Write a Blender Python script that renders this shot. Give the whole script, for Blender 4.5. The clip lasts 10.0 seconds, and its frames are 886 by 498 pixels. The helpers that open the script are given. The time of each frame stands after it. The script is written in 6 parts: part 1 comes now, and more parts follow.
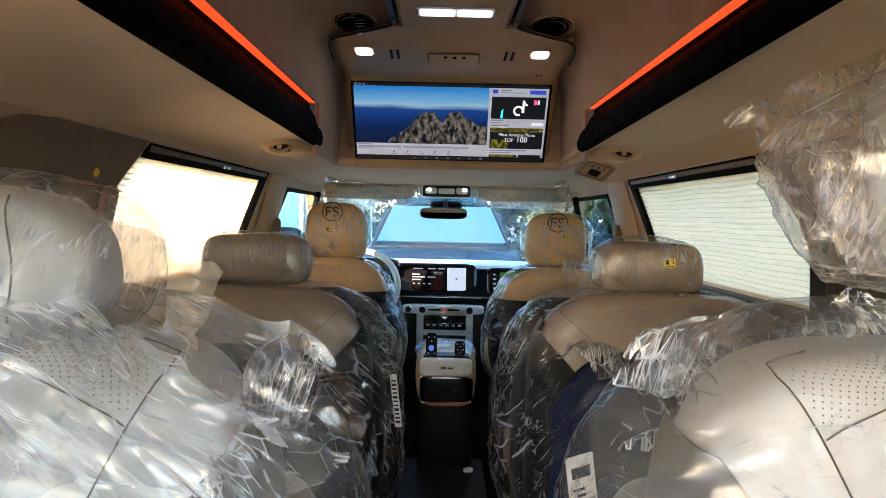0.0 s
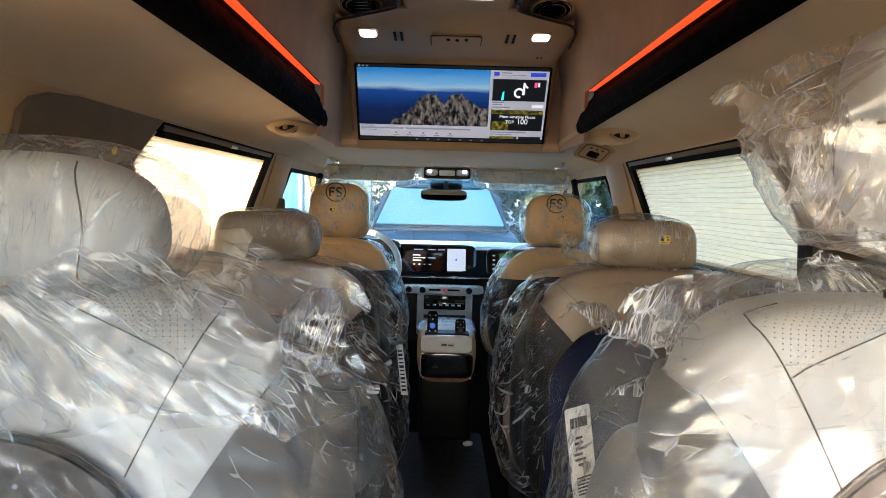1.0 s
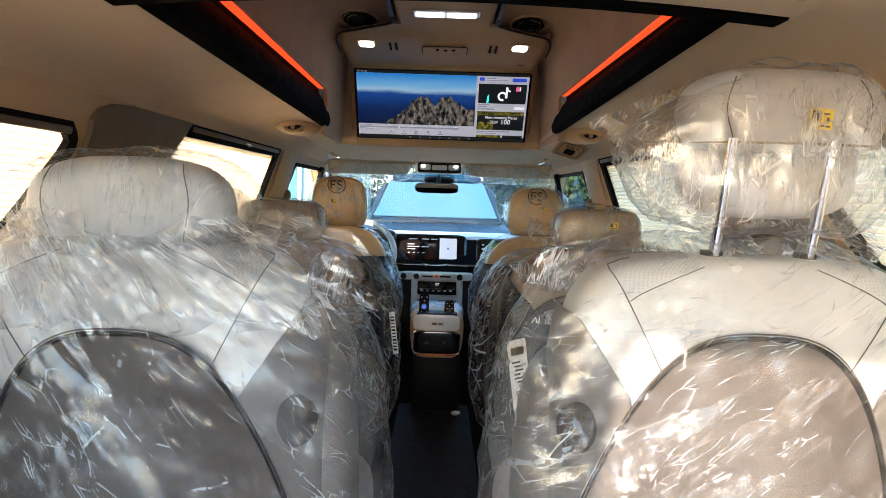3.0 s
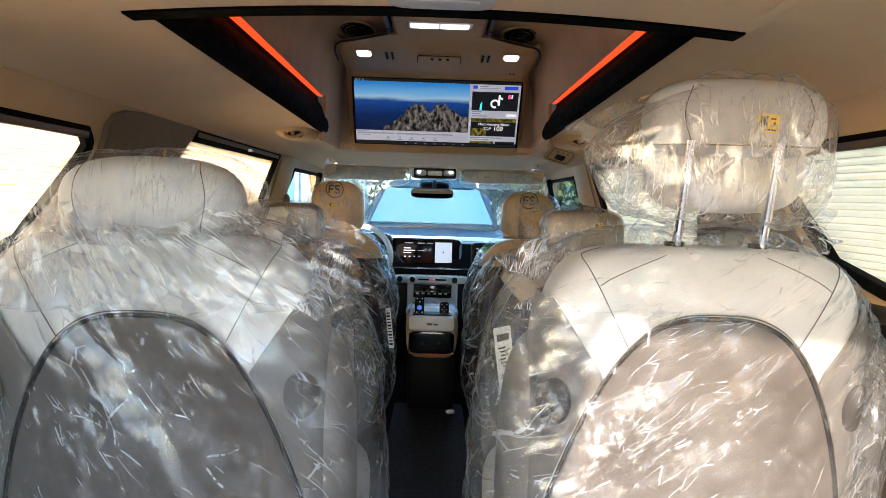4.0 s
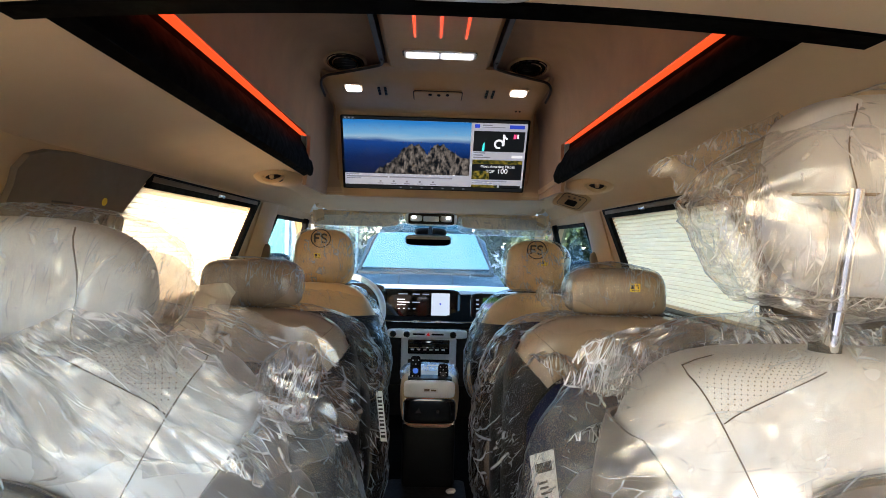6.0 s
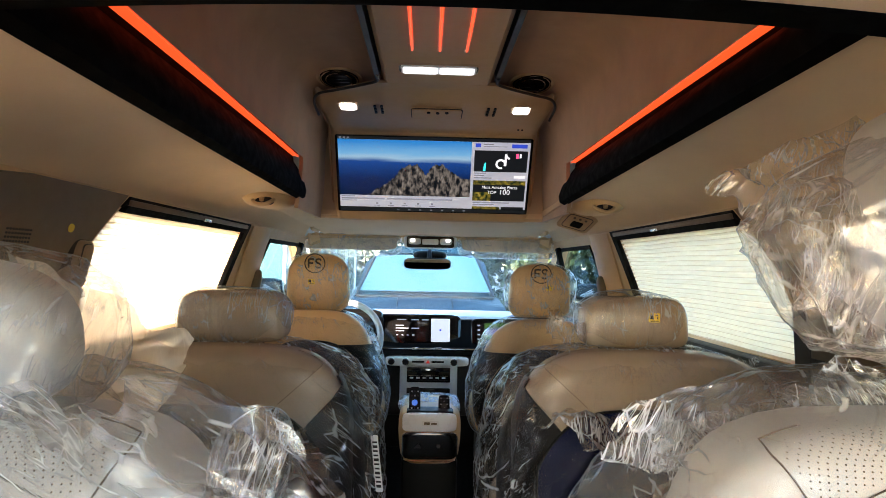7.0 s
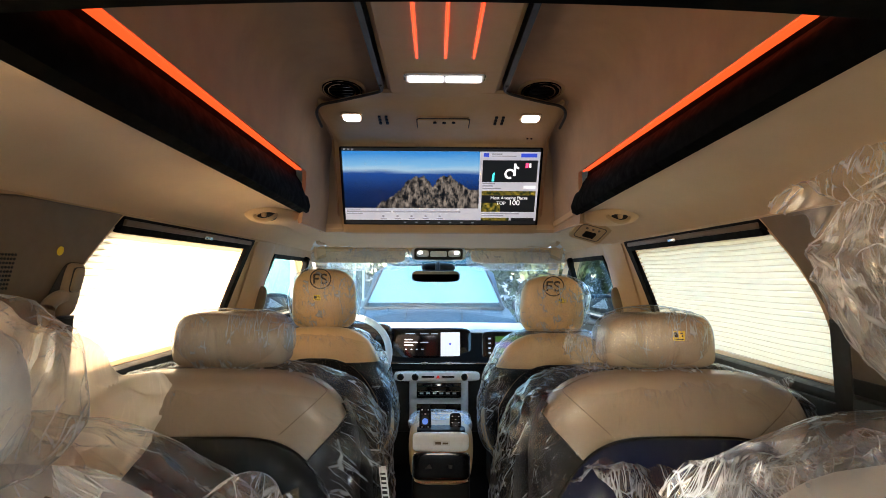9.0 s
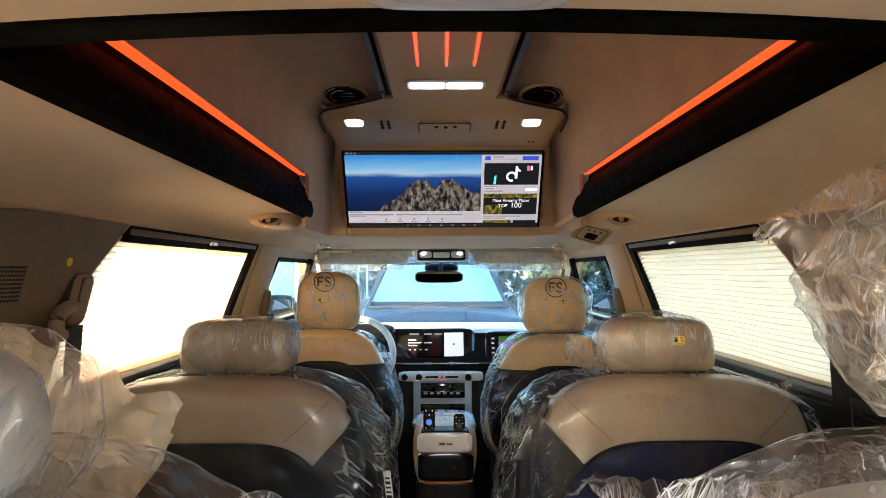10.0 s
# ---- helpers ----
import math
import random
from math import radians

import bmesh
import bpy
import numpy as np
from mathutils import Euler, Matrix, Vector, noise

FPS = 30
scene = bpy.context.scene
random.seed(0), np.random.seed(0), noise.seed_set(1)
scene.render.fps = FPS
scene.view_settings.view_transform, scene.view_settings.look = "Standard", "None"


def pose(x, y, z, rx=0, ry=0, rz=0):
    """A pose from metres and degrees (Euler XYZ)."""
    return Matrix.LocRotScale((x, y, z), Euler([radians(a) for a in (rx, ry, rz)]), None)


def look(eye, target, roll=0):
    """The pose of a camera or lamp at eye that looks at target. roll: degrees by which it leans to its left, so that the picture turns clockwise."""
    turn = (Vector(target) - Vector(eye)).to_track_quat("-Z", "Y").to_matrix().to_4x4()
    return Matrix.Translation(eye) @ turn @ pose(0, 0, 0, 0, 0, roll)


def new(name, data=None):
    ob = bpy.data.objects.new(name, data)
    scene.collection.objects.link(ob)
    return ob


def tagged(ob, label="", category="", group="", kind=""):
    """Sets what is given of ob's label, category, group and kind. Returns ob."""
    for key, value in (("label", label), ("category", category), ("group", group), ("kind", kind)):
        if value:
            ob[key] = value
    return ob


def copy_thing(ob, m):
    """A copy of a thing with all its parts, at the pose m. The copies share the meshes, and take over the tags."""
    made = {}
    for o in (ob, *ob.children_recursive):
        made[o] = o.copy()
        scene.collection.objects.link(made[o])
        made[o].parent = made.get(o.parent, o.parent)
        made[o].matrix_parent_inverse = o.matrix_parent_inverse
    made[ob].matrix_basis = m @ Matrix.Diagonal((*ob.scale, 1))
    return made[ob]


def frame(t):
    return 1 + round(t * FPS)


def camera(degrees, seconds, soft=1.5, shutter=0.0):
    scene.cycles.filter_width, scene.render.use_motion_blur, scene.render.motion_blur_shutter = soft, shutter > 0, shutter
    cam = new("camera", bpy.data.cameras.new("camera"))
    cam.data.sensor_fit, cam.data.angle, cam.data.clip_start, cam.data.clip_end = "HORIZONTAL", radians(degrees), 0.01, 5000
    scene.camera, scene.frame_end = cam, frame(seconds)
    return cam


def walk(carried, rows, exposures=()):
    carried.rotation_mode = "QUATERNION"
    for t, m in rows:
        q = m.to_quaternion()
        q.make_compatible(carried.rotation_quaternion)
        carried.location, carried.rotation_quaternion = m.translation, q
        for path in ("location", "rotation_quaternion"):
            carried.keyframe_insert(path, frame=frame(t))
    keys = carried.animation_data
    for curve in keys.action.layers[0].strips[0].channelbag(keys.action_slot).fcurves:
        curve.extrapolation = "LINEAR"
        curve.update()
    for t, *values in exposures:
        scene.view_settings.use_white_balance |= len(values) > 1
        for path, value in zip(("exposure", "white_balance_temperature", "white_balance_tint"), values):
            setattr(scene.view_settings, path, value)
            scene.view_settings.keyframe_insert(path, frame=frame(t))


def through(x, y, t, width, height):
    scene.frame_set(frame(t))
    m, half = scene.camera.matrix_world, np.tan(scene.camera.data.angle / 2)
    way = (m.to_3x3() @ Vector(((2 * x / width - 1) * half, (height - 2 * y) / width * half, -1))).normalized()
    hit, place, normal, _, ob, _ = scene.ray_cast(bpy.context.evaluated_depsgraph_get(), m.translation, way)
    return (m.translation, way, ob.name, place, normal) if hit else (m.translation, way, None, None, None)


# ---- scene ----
cam = camera(75.1, 10.0, soft=0.75)
PATH = [
    (0, (-0.02, -0.663, 1.055), (-0.016, 1.334, 0.943), 1.2),
    (0.5, (-0.026, -0.685, 1.048), (-0.016, 1.311, 0.908), 1.3),
    (1, (-0.034, -0.715, 1.041), (-0.021, 1.278, 0.874), 1.4),
    (1.5, (-0.02, -0.776, 1.036), (-0.007, 1.216, 0.849), 1.5),
    (2, (-0.008, -0.838, 1.041), (0.007, 1.152, 0.843), 1.7),
    (2.5, (-0.007, -0.9, 1.042), (0.011, 1.09, 0.847), 1.7),
    (4, (0.006, -1.047, 1.023), (0.038, 0.946, 0.859), 1.7),
    (4.5, (0.002, -0.999, 1.031), (0.04, 0.996, 0.891), 1.6),
    (5, (-0.004, -0.919, 1.038), (0.039, 1.077, 0.933), 1.5),
    (5.5, (-0.014, -0.838, 1.05), (0.037, 1.16, 0.986), 1.6),
    (7, (-0.017, -0.65, 1.07), (0.038, 1.348, 1.125), 1.1),
    (7.5, (-0.008, -0.626, 1.078), (0.044, 1.372, 1.153), 0.9),
    (8, (-0.005, -0.601, 1.078), (0.043, 1.397, 1.169), 0.7),
    (8.5, (-0.01, -0.589, 1.079), (0.027, 1.409, 1.174), 0.4),
    (9, (-0.018, -0.584, 1.087), (0.009, 1.414, 1.174), 0.2),
    (9.5, (-0.016, -0.592, 1.1), (0.004, 1.406, 1.183), -0.0),
    (10, (-0.015, -0.601, 1.107), (0.0, 1.397, 1.184), -0.2),
]
walk(cam, [(t, look(eye, target, roll)) for t, eye, target, roll in PATH],
     exposures=[(0, 3.40, 6420, 15), (5.5, 3.40, 6420, 15), (7.5, 3.70, 6700, 15), (10, 3.80, 6950, 17)])

# ---------------------------------------------------------------- world, sun, exposure
SUN_AZ, SUN_EL = 217.2, 13.3          # compass from +y, clockwise; height
world = bpy.data.worlds.new("world")
scene.world = world
world.use_nodes = True
wn = world.node_tree.nodes
sky = wn.new("ShaderNodeTexSky")
sky.sky_type, sky.sun_disc = "NISHITA", False
sky.air_density, sky.dust_density, sky.ozone_density = 1.0, 0.5, 1.6
sky.sun_elevation, sky.sun_rotation = radians(SUN_EL), radians(SUN_AZ)
world.node_tree.links.new(sky.outputs[0], wn["Background"].inputs[0])
wn["Background"].inputs[1].default_value = 0.15
sun = new("sun", bpy.data.lights.new("sun", "SUN"))
sun.data.energy, sun.data.angle, sun.data.color = 1.7, radians(0.6), (1.0, 0.79, 0.58)
az, el = radians(SUN_AZ), radians(SUN_EL)
sun.matrix_world = look((math.sin(az) * math.cos(el) * 20, math.cos(az) * math.cos(el) * 20, math.sin(el) * 20), (0, 0, 0))


# ---------------------------------------------------------------- materials
class Nodes:
    """A small wrapper round a material's node tree."""

    def __init__(self, name):
        self.mat = bpy.data.materials.new(name)
        self.mat.use_nodes = True
        self.t = self.mat.node_tree
        self.b = self.t.nodes["Principled BSDF"]
        self.out = self.t.nodes["Material Output"]
        self.co = self.add("ShaderNodeTexCoord").outputs["Object"]

    def add(self, kind, **sets):
        n = self.t.nodes.new(kind)
        for k, v in sets.items():
            if k in n.inputs:
                n.inputs[k].default_value = v
        return n

    def link(self, a, b):
        self.t.links.new(a, b)

    def noise(self, scale, detail=4.0, stretch=None, rough=0.55):
        n = self.add("ShaderNodeTexNoise", Scale=scale, Detail=detail, Roughness=rough)
        src = self.co
        if stretch:
            m = self.add("ShaderNodeMapping")
            m.inputs["Scale"].default_value = stretch
            self.link(self.co, m.inputs[0])
            src = m.outputs[0]
        self.link(src, n.inputs["Vector"])
        return n.outputs[0]

    def ramp(self, src, lo, hi, c0, c1):
        r = self.add("ShaderNodeValToRGB")
        r.color_ramp.elements[0].position, r.color_ramp.elements[1].position = lo, hi
        r.color_ramp.elements[0].color = (*c0, 1) if isinstance(c0, tuple) else (c0, c0, c0, 1)
        r.color_ramp.elements[1].color = (*c1, 1) if isinstance(c1, tuple) else (c1, c1, c1, 1)
        self.link(src, r.inputs[0])
        return r.outputs[0]

    def bump(self, src, strength, dist=0.002, chain=None):
        n = self.add("ShaderNodeBump", Strength=strength, Distance=dist)
        self.link(src, n.inputs["Height"])
        if chain:
            self.link(chain, n.inputs["Normal"])
        return n.outputs[0]


def surface(name, col, rough=0.5, metal=0.0, vary=0.12, grain=0.0, grain_scale=400, blotch=6.0, coat=0.0, spec=0.5, sheen=0.0, stretch=None):
    """A painted, woven or moulded surface: colour with two scales of unevenness, and a fine relief."""
    n = Nodes(name)
    d = tuple(c * (1 - vary) for c in col)
    l = tuple(min(1, c * (1 + vary)) for c in col)
    n.link(n.ramp(n.noise(blotch, 6, stretch), 0.3, 0.7, d, l), n.b.inputs["Base Color"])
    n.link(n.ramp(n.noise(blotch * 7, 4, stretch), 0.3, 0.7, max(0.02, rough * 0.85), min(1, rough * 1.15)), n.b.inputs["Roughness"])
    n.b.inputs["Metallic"].default_value = metal
    n.b.inputs["Specular IOR Level"].default_value = spec
    n.b.inputs["Coat Weight"].default_value = coat
    n.b.inputs["Sheen Weight"].default_value = sheen
    if grain:
        n.link(n.bump(n.noise(grain_scale, 3, stretch), grain, 0.001), n.b.inputs["Normal"])
    return n.mat


def leather(name, col, rough=0.42, spec=0.5):
    """Pebbled hide with soft wrinkles."""
    n = Nodes(name)
    n.link(n.ramp(n.noise(7, 5), 0.3, 0.7, tuple(c * 0.9 for c in col), tuple(min(1, c * 1.07) for c in col)), n.b.inputs["Base Color"])
    v = n.add("ShaderNodeTexVoronoi", Scale=700)
    n.link(n.co, v.inputs["Vector"])
    b1 = n.bump(v.outputs["Distance"], 0.12, 0.0008)
    n.link(n.bump(n.noise(22, 3), 0.25, 0.006, b1), n.b.inputs["Normal"])
    n.b.inputs["Roughness"].default_value = rough
    n.b.inputs["Specular IOR Level"].default_value = spec
    return n.mat


def glow(name, col, strength):
    n = Nodes(name)
    n.b.inputs["Base Color"].default_value = (*[min(1, c) for c in col], 1)
    n.b.inputs["Emission Color"].default_value = (*col, 1)
    n.b.inputs["Emission Strength"].default_value = strength
    n.b.inputs["Roughness"].default_value = 0.3
    return n.mat


def gloss_share(n, normal, base, power=5.0, edge=0.55):
    """Mirror share of a thin clear sheet, alike on both sides."""
    lw = n.add("ShaderNodeLayerWeight", Blend=0.5)
    if normal:
        n.link(normal, lw.inputs["Normal"])
    pw = n.add("ShaderNodeMath")
    pw.operation = "POWER"
    pw.inputs[1].default_value = power
    n.link(lw.outputs["Facing"], pw.inputs[0])
    k = n.add("ShaderNodeMath")
    k.operation = "MULTIPLY_ADD"
    k.inputs[1].default_value, k.inputs[2].default_value = edge, base
    k.use_clamp = True
    n.link(pw.outputs[0], k.inputs[0])
    return k.outputs[0]


def film(name, haze, tint=(0.82, 0.90, 1.0), crease=1.0, scale=1.0, gloss=0.06, rough=0.285, white=0.30, crush=0.53, net=0.4):
    """Thin clear packing film: see-through, creased, milky veil and gloss, with glints painted white along the creases.
    """
    n = Nodes(name)
    tr = n.add("ShaderNodeBsdfTransparent")
    tr.inputs[0].default_value = (0.97, 0.97, 0.97, 1)
    gl = n.add("ShaderNodeBsdfGlossy", Roughness=rough)
    gl.inputs["Color"].default_value = (*tint, 1)
    df = n.add("ShaderNodeBsdfDiffuse")
    df.inputs[0].default_value = (*tint, 1)
    tl = n.add("ShaderNodeBsdfTranslucent")
    tl.inputs[0].default_value = (*tint, 1)
    mp = n.add("ShaderNodeMapping")
    mp.inputs["Scale"].default_value = (1.15, 1.15, 0.62)
    mp.inputs["Rotation"].default_value = (0.25, 0.5, 0.2)
    n.link(n.co, mp.inputs[0])
    wob = n.add("ShaderNodeTexNoise", Scale=7.0, Detail=2.0)
    n.link(n.co, wob.inputs["Vector"])

    def vmath(op, x, y=None):
        v = n.add("ShaderNodeVectorMath")
        v.operation = op
        for i, q in enumerate((x, y)):
            if isinstance(q, tuple):
                v.inputs[i].default_value = q
            elif q is not None:
                n.link(q, v.inputs[i])
        return v

    def mathn(op, x, y, z=None):
        m = n.add("ShaderNodeMath")
        m.operation = op
        for i, q in enumerate((x, y, z)):
            if isinstance(q, (int, float)):
                m.inputs[i].default_value = q
            elif q is not None:
                n.link(q, m.inputs[i])
        return m.outputs[0]

    bent = vmath("MULTIPLY_ADD", wob.outputs["Color"], (0.04, 0.04, 0.04))
    n.link(mp.outputs[0], bent.inputs[2])
    co = bent.outputs[0]

    flow = n.add("ShaderNodeAttribute")
    flow.attribute_name = "flow"
    pull = vmath("MULTIPLY_ADD", wob.outputs["Color"], (0.10, 0.05, 0.05))
    n.link(flow.outputs["Vector"], pull.inputs[2])

    def creases(src, stretch, tilt, line):
        """Flat facets with a slope of their own each, and the straight sharp creases between them."""
        c = vmath("MULTIPLY", src, stretch).outputs[0]
        v = n.add("ShaderNodeTexVoronoi", Scale=1.0)
        n.link(c, v.inputs["Vector"])
        rel = vmath("SUBTRACT", c, v.outputs["Position"]).outputs[0]
        slope = vmath("SUBTRACT", v.outputs["Color"], (0.5, 0.5, 0.5)).outputs[0]
        h = mathn("MULTIPLY", vmath("DOT_PRODUCT", rel, slope).outputs["Value"], tilt * crease)
        e = n.add("ShaderNodeTexVoronoi", Scale=1.0)
        e.feature = "DISTANCE_TO_EDGE"
        n.link(c, e.inputs["Vector"])
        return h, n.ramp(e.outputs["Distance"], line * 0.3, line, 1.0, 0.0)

    # where the film is drawn smooth, and where it is crushed
    calm = n.ramp(n.noise(6 * scale, 3), 0.38, 0.58, 0.15, 1.0)
    busy = n.ramp(n.noise(11 * scale, 3), 0.46, 0.56, 0.0, 1.0)
    crushed = n.ramp(n.noise(8.3 * scale, 2), crush, crush + 0.07, 0.0, 1.0)
    k = 1.8 * scale
    f = pull.outputs[0]
    h1, l1 = creases(f, (8.0 * k, 3.0 * k, 4.0 * k), 0.011 / k, 0.018)
    h2, l2 = creases(f, (22.0 * k, 7.0 * k, 9.0 * k), 0.012 / k, 0.040)
    h3, l3 = creases(f, (50.0 * k, 19.0 * k, 24.0 * k), 0.0050 / k, 0.065)
    h4, l4 = creases(co, (60.0 * k, 60.0 * k, 45.0 * k), 0.0060 / k, 0.06)
    lo = n.add("ShaderNodeAttribute")
    lo.attribute_name = "loose"
    loose = lo.outputs["Fac"]
    calm, busy, crushed = (mathn("MULTIPLY", m, loose) for m in (calm, busy, crushed))
    h = mathn("MULTIPLY_ADD", h2, calm, mathn("MULTIPLY", h1, loose))
    h = mathn("MULTIPLY_ADD", h3, busy, h)
    h = mathn("MULTIPLY_ADD", h4, crushed, h)
    b2 = n.bump(h, 1.0, 1.0)
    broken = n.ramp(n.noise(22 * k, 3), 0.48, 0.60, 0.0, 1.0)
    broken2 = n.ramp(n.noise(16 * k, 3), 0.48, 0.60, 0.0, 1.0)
    # crease glints painted as white diffuse lines; 'white' sets their strength
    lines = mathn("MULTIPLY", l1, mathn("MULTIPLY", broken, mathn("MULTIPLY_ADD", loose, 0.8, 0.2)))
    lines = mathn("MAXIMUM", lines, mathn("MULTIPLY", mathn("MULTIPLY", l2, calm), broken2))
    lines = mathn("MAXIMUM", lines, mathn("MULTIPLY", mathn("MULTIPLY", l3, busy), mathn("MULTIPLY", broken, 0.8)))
    painted_glints = mathn("MAXIMUM", lines, mathn("MULTIPLY", mathn("MULTIPLY", l4, crushed), mathn("MULTIPLY", broken2, net)))
    n.link(b2, gl.inputs["Normal"])
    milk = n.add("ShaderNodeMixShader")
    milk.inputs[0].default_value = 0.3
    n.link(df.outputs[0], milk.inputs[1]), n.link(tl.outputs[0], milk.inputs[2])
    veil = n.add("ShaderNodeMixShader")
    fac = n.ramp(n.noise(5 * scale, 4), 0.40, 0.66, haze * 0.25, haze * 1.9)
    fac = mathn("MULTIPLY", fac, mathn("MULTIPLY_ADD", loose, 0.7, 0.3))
    n.link(mathn("MULTIPLY_ADD", painted_glints, white + 1.2 * haze, fac), veil.inputs[0])
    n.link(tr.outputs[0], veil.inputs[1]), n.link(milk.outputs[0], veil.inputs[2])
    mx = n.add("ShaderNodeMixShader")
    n.link(mathn("MULTIPLY", gloss_share(n, b2, gloss, 5.0, 0.35), mathn("MULTIPLY_ADD", loose, 0.90, 0.10)), mx.inputs[0])
    n.link(veil.outputs[0], mx.inputs[1]), n.link(gl.outputs[0], mx.inputs[2])
    n.link(mx.outputs[0], n.out.inputs[0])
    return n.mat


def pane_glass(name, tint):
    n = Nodes(name)
    tr = n.add("ShaderNodeBsdfTransparent")
    tr.inputs[0].default_value = (*tint, 1)
    gl = n.add("ShaderNodeBsdfGlossy", Roughness=0.02)
    mx = n.add("ShaderNodeMixShader")
    n.link(gloss_share(n, None, 0.04), mx.inputs[0])
    n.link(tr.outputs[0], mx.inputs[1]), n.link(gl.outputs[0], mx.inputs[2])
    n.link(mx.outputs[0], n.out.inputs[0])
    return n.mat


def blind_cloth(name, col, through):
    n = Nodes(name)
    df = n.add("ShaderNodeBsdfDiffuse")
    tl = n.add("ShaderNodeBsdfTranslucent")
    c = n.ramp(n.noise(30, 5), 0.3, 0.7, tuple(v * 0.94 for v in col), col)
    n.link(c, df.inputs[0]), n.link(c, tl.inputs[0])
    mx = n.add("ShaderNodeMixShader")
    mx.inputs[0].default_value = through
    n.link(df.outputs[0], mx.inputs[1]), n.link(tl.outputs[0], mx.inputs[2])
    n.link(mx.outputs[0], n.out.inputs[0])
    return n.mat


M_BEIGE = leather("beige leather", (0.65, 0.435, 0.225))
# middle-row copy of the beige leather, its shade put into the colour
M_BEIGE_DIM = leather("beige leather with shade painted in", (0.365, 0.30, 0.235), 0.27)
M_CREAM = leather("cream leather", (0.455, 0.48, 0.505))
M_GREYL = leather("grey leather", (0.10, 0.097, 0.095))
M_BLACKL = leather("black leather", (0.006, 0.005, 0.005), spec=0.2)
M_HEAD = surface("headliner cloth", (0.72, 0.515, 0.29), 0.9, vary=0.05, grain=0.35, grain_scale=900, sheen=0.3, spec=0.2)
M_SUEDE = surface("brown suede ceiling", (0.50, 0.30, 0.16), 0.85, vary=0.12, grain=0.3, grain_scale=700, sheen=0.4, spec=0.2, blotch=9)
M_TRIM = surface("beige moulded trim", (0.60, 0.41, 0.225), 0.5, vary=0.06, grain=0.15, grain_scale=600)
M_CTRIM = surface("brown pillar trim", (0.17, 0.125, 0.08), 0.6, vary=0.08, grain=0.2, grain_scale=500)
M_BLACK = surface("black satin plastic", (0.005, 0.005, 0.005), 0.5, vary=0.2, grain=0.1, spec=0.15)
M_COVE = surface("matt black cove panel", (0.0015, 0.0014, 0.0013), 0.7, vary=0.2, spec=0.03)
M_GLOSSB = surface("piano black", (0.008, 0.008, 0.009), 0.08, vary=0.1, coat=0.5)
M_DARK = surface("dark door trim", (0.014, 0.011, 0.009), 0.6, vary=0.15, grain=0.2, grain_scale=500)
M_GASKET = surface("black rubber gasket", (0.004, 0.004, 0.004), 0.7, vary=0.2, spec=0.1)
M_PANEL = surface("charcoal seat back panel", (0.062, 0.054, 0.050), 0.55, vary=0.18, grain=0.3, grain_scale=500)
M_NAVY = surface("navy film over panel", (0.006, 0.010, 0.040), 0.25, vary=0.3, spec=0.15)
M_BLKPAN = surface("black seat back panel", (0.006, 0.006, 0.007), 0.5, vary=0.2, grain=0.2, spec=0.12)
M_SILVER = surface("satin silver paint", (0.92, 0.93, 0.94), 0.28, vary=0.03, coat=0.4)
M_CHROME = surface("chrome", (0.85, 0.85, 0.86), 0.08, metal=1.0, vary=0.03)
M_DASH = surface("pale grey dash top", (0.70, 0.70, 0.69), 0.6, vary=0.05, grain=0.2)
M_CARPET = surface("dark brown carpet", (0.005, 0.0035, 0.0025), 0.95, vary=0.3, grain=0.6, grain_scale=500, blotch=12, spec=0.1)
M_THREAD = surface("pale stitching thread", (0.62, 0.58, 0.50), 0.8, vary=0.1)
M_DTHREAD = surface("dark stitching thread", (0.06, 0.05, 0.045), 0.8, vary=0.1)
M_YELLOW = surface("yellow sticker paper", (0.85, 0.62, 0.03), 0.5, vary=0.05)
M_WHITEP = surface("white label paper", (0.82, 0.82, 0.82), 0.5, vary=0.03)
M_INK = surface("black ink", (0.015, 0.014, 0.014), 0.6, vary=0.1)
M_BROWNINK = surface("dark brown print", (0.03, 0.022, 0.016), 0.5, vary=0.1)
M_RAIL = surface("brown blind rail", (0.16, 0.10, 0.06), 0.45, metal=0.2, vary=0.1)
M_BLIND = blind_cloth("pleated blind cloth", (0.92, 0.83, 0.66), 0.53)
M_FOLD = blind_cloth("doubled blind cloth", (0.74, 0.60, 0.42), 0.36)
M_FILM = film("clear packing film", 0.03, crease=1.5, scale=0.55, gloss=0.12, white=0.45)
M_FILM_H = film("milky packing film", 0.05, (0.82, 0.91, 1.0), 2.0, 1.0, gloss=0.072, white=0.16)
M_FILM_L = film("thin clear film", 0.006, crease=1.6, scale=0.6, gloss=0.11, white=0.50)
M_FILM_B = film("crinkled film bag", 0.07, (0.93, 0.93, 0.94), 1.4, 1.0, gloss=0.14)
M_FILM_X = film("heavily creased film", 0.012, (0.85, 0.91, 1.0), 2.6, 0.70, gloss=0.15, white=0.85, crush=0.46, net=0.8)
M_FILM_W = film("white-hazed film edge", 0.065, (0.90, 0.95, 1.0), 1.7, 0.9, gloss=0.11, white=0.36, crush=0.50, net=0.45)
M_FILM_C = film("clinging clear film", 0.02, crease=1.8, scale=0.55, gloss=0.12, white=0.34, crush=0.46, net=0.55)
# warm tint and strong haze stand in for sunlight coming through this flap
M_FILM_Y = film("loose film flap with sun glow painted in", 0.60, (0.98, 0.93, 0.82), 0.5, 0.4, gloss=0.05, white=-0.60)
M_GLASS = pane_glass("tinted window glass", (0.95, 0.95, 0.93))
M_DOORGLASS = pane_glass("blue-green door glass", (0.66, 0.79, 0.82))
M_WIND = pane_glass("windscreen glass", (0.86, 0.95, 0.97))
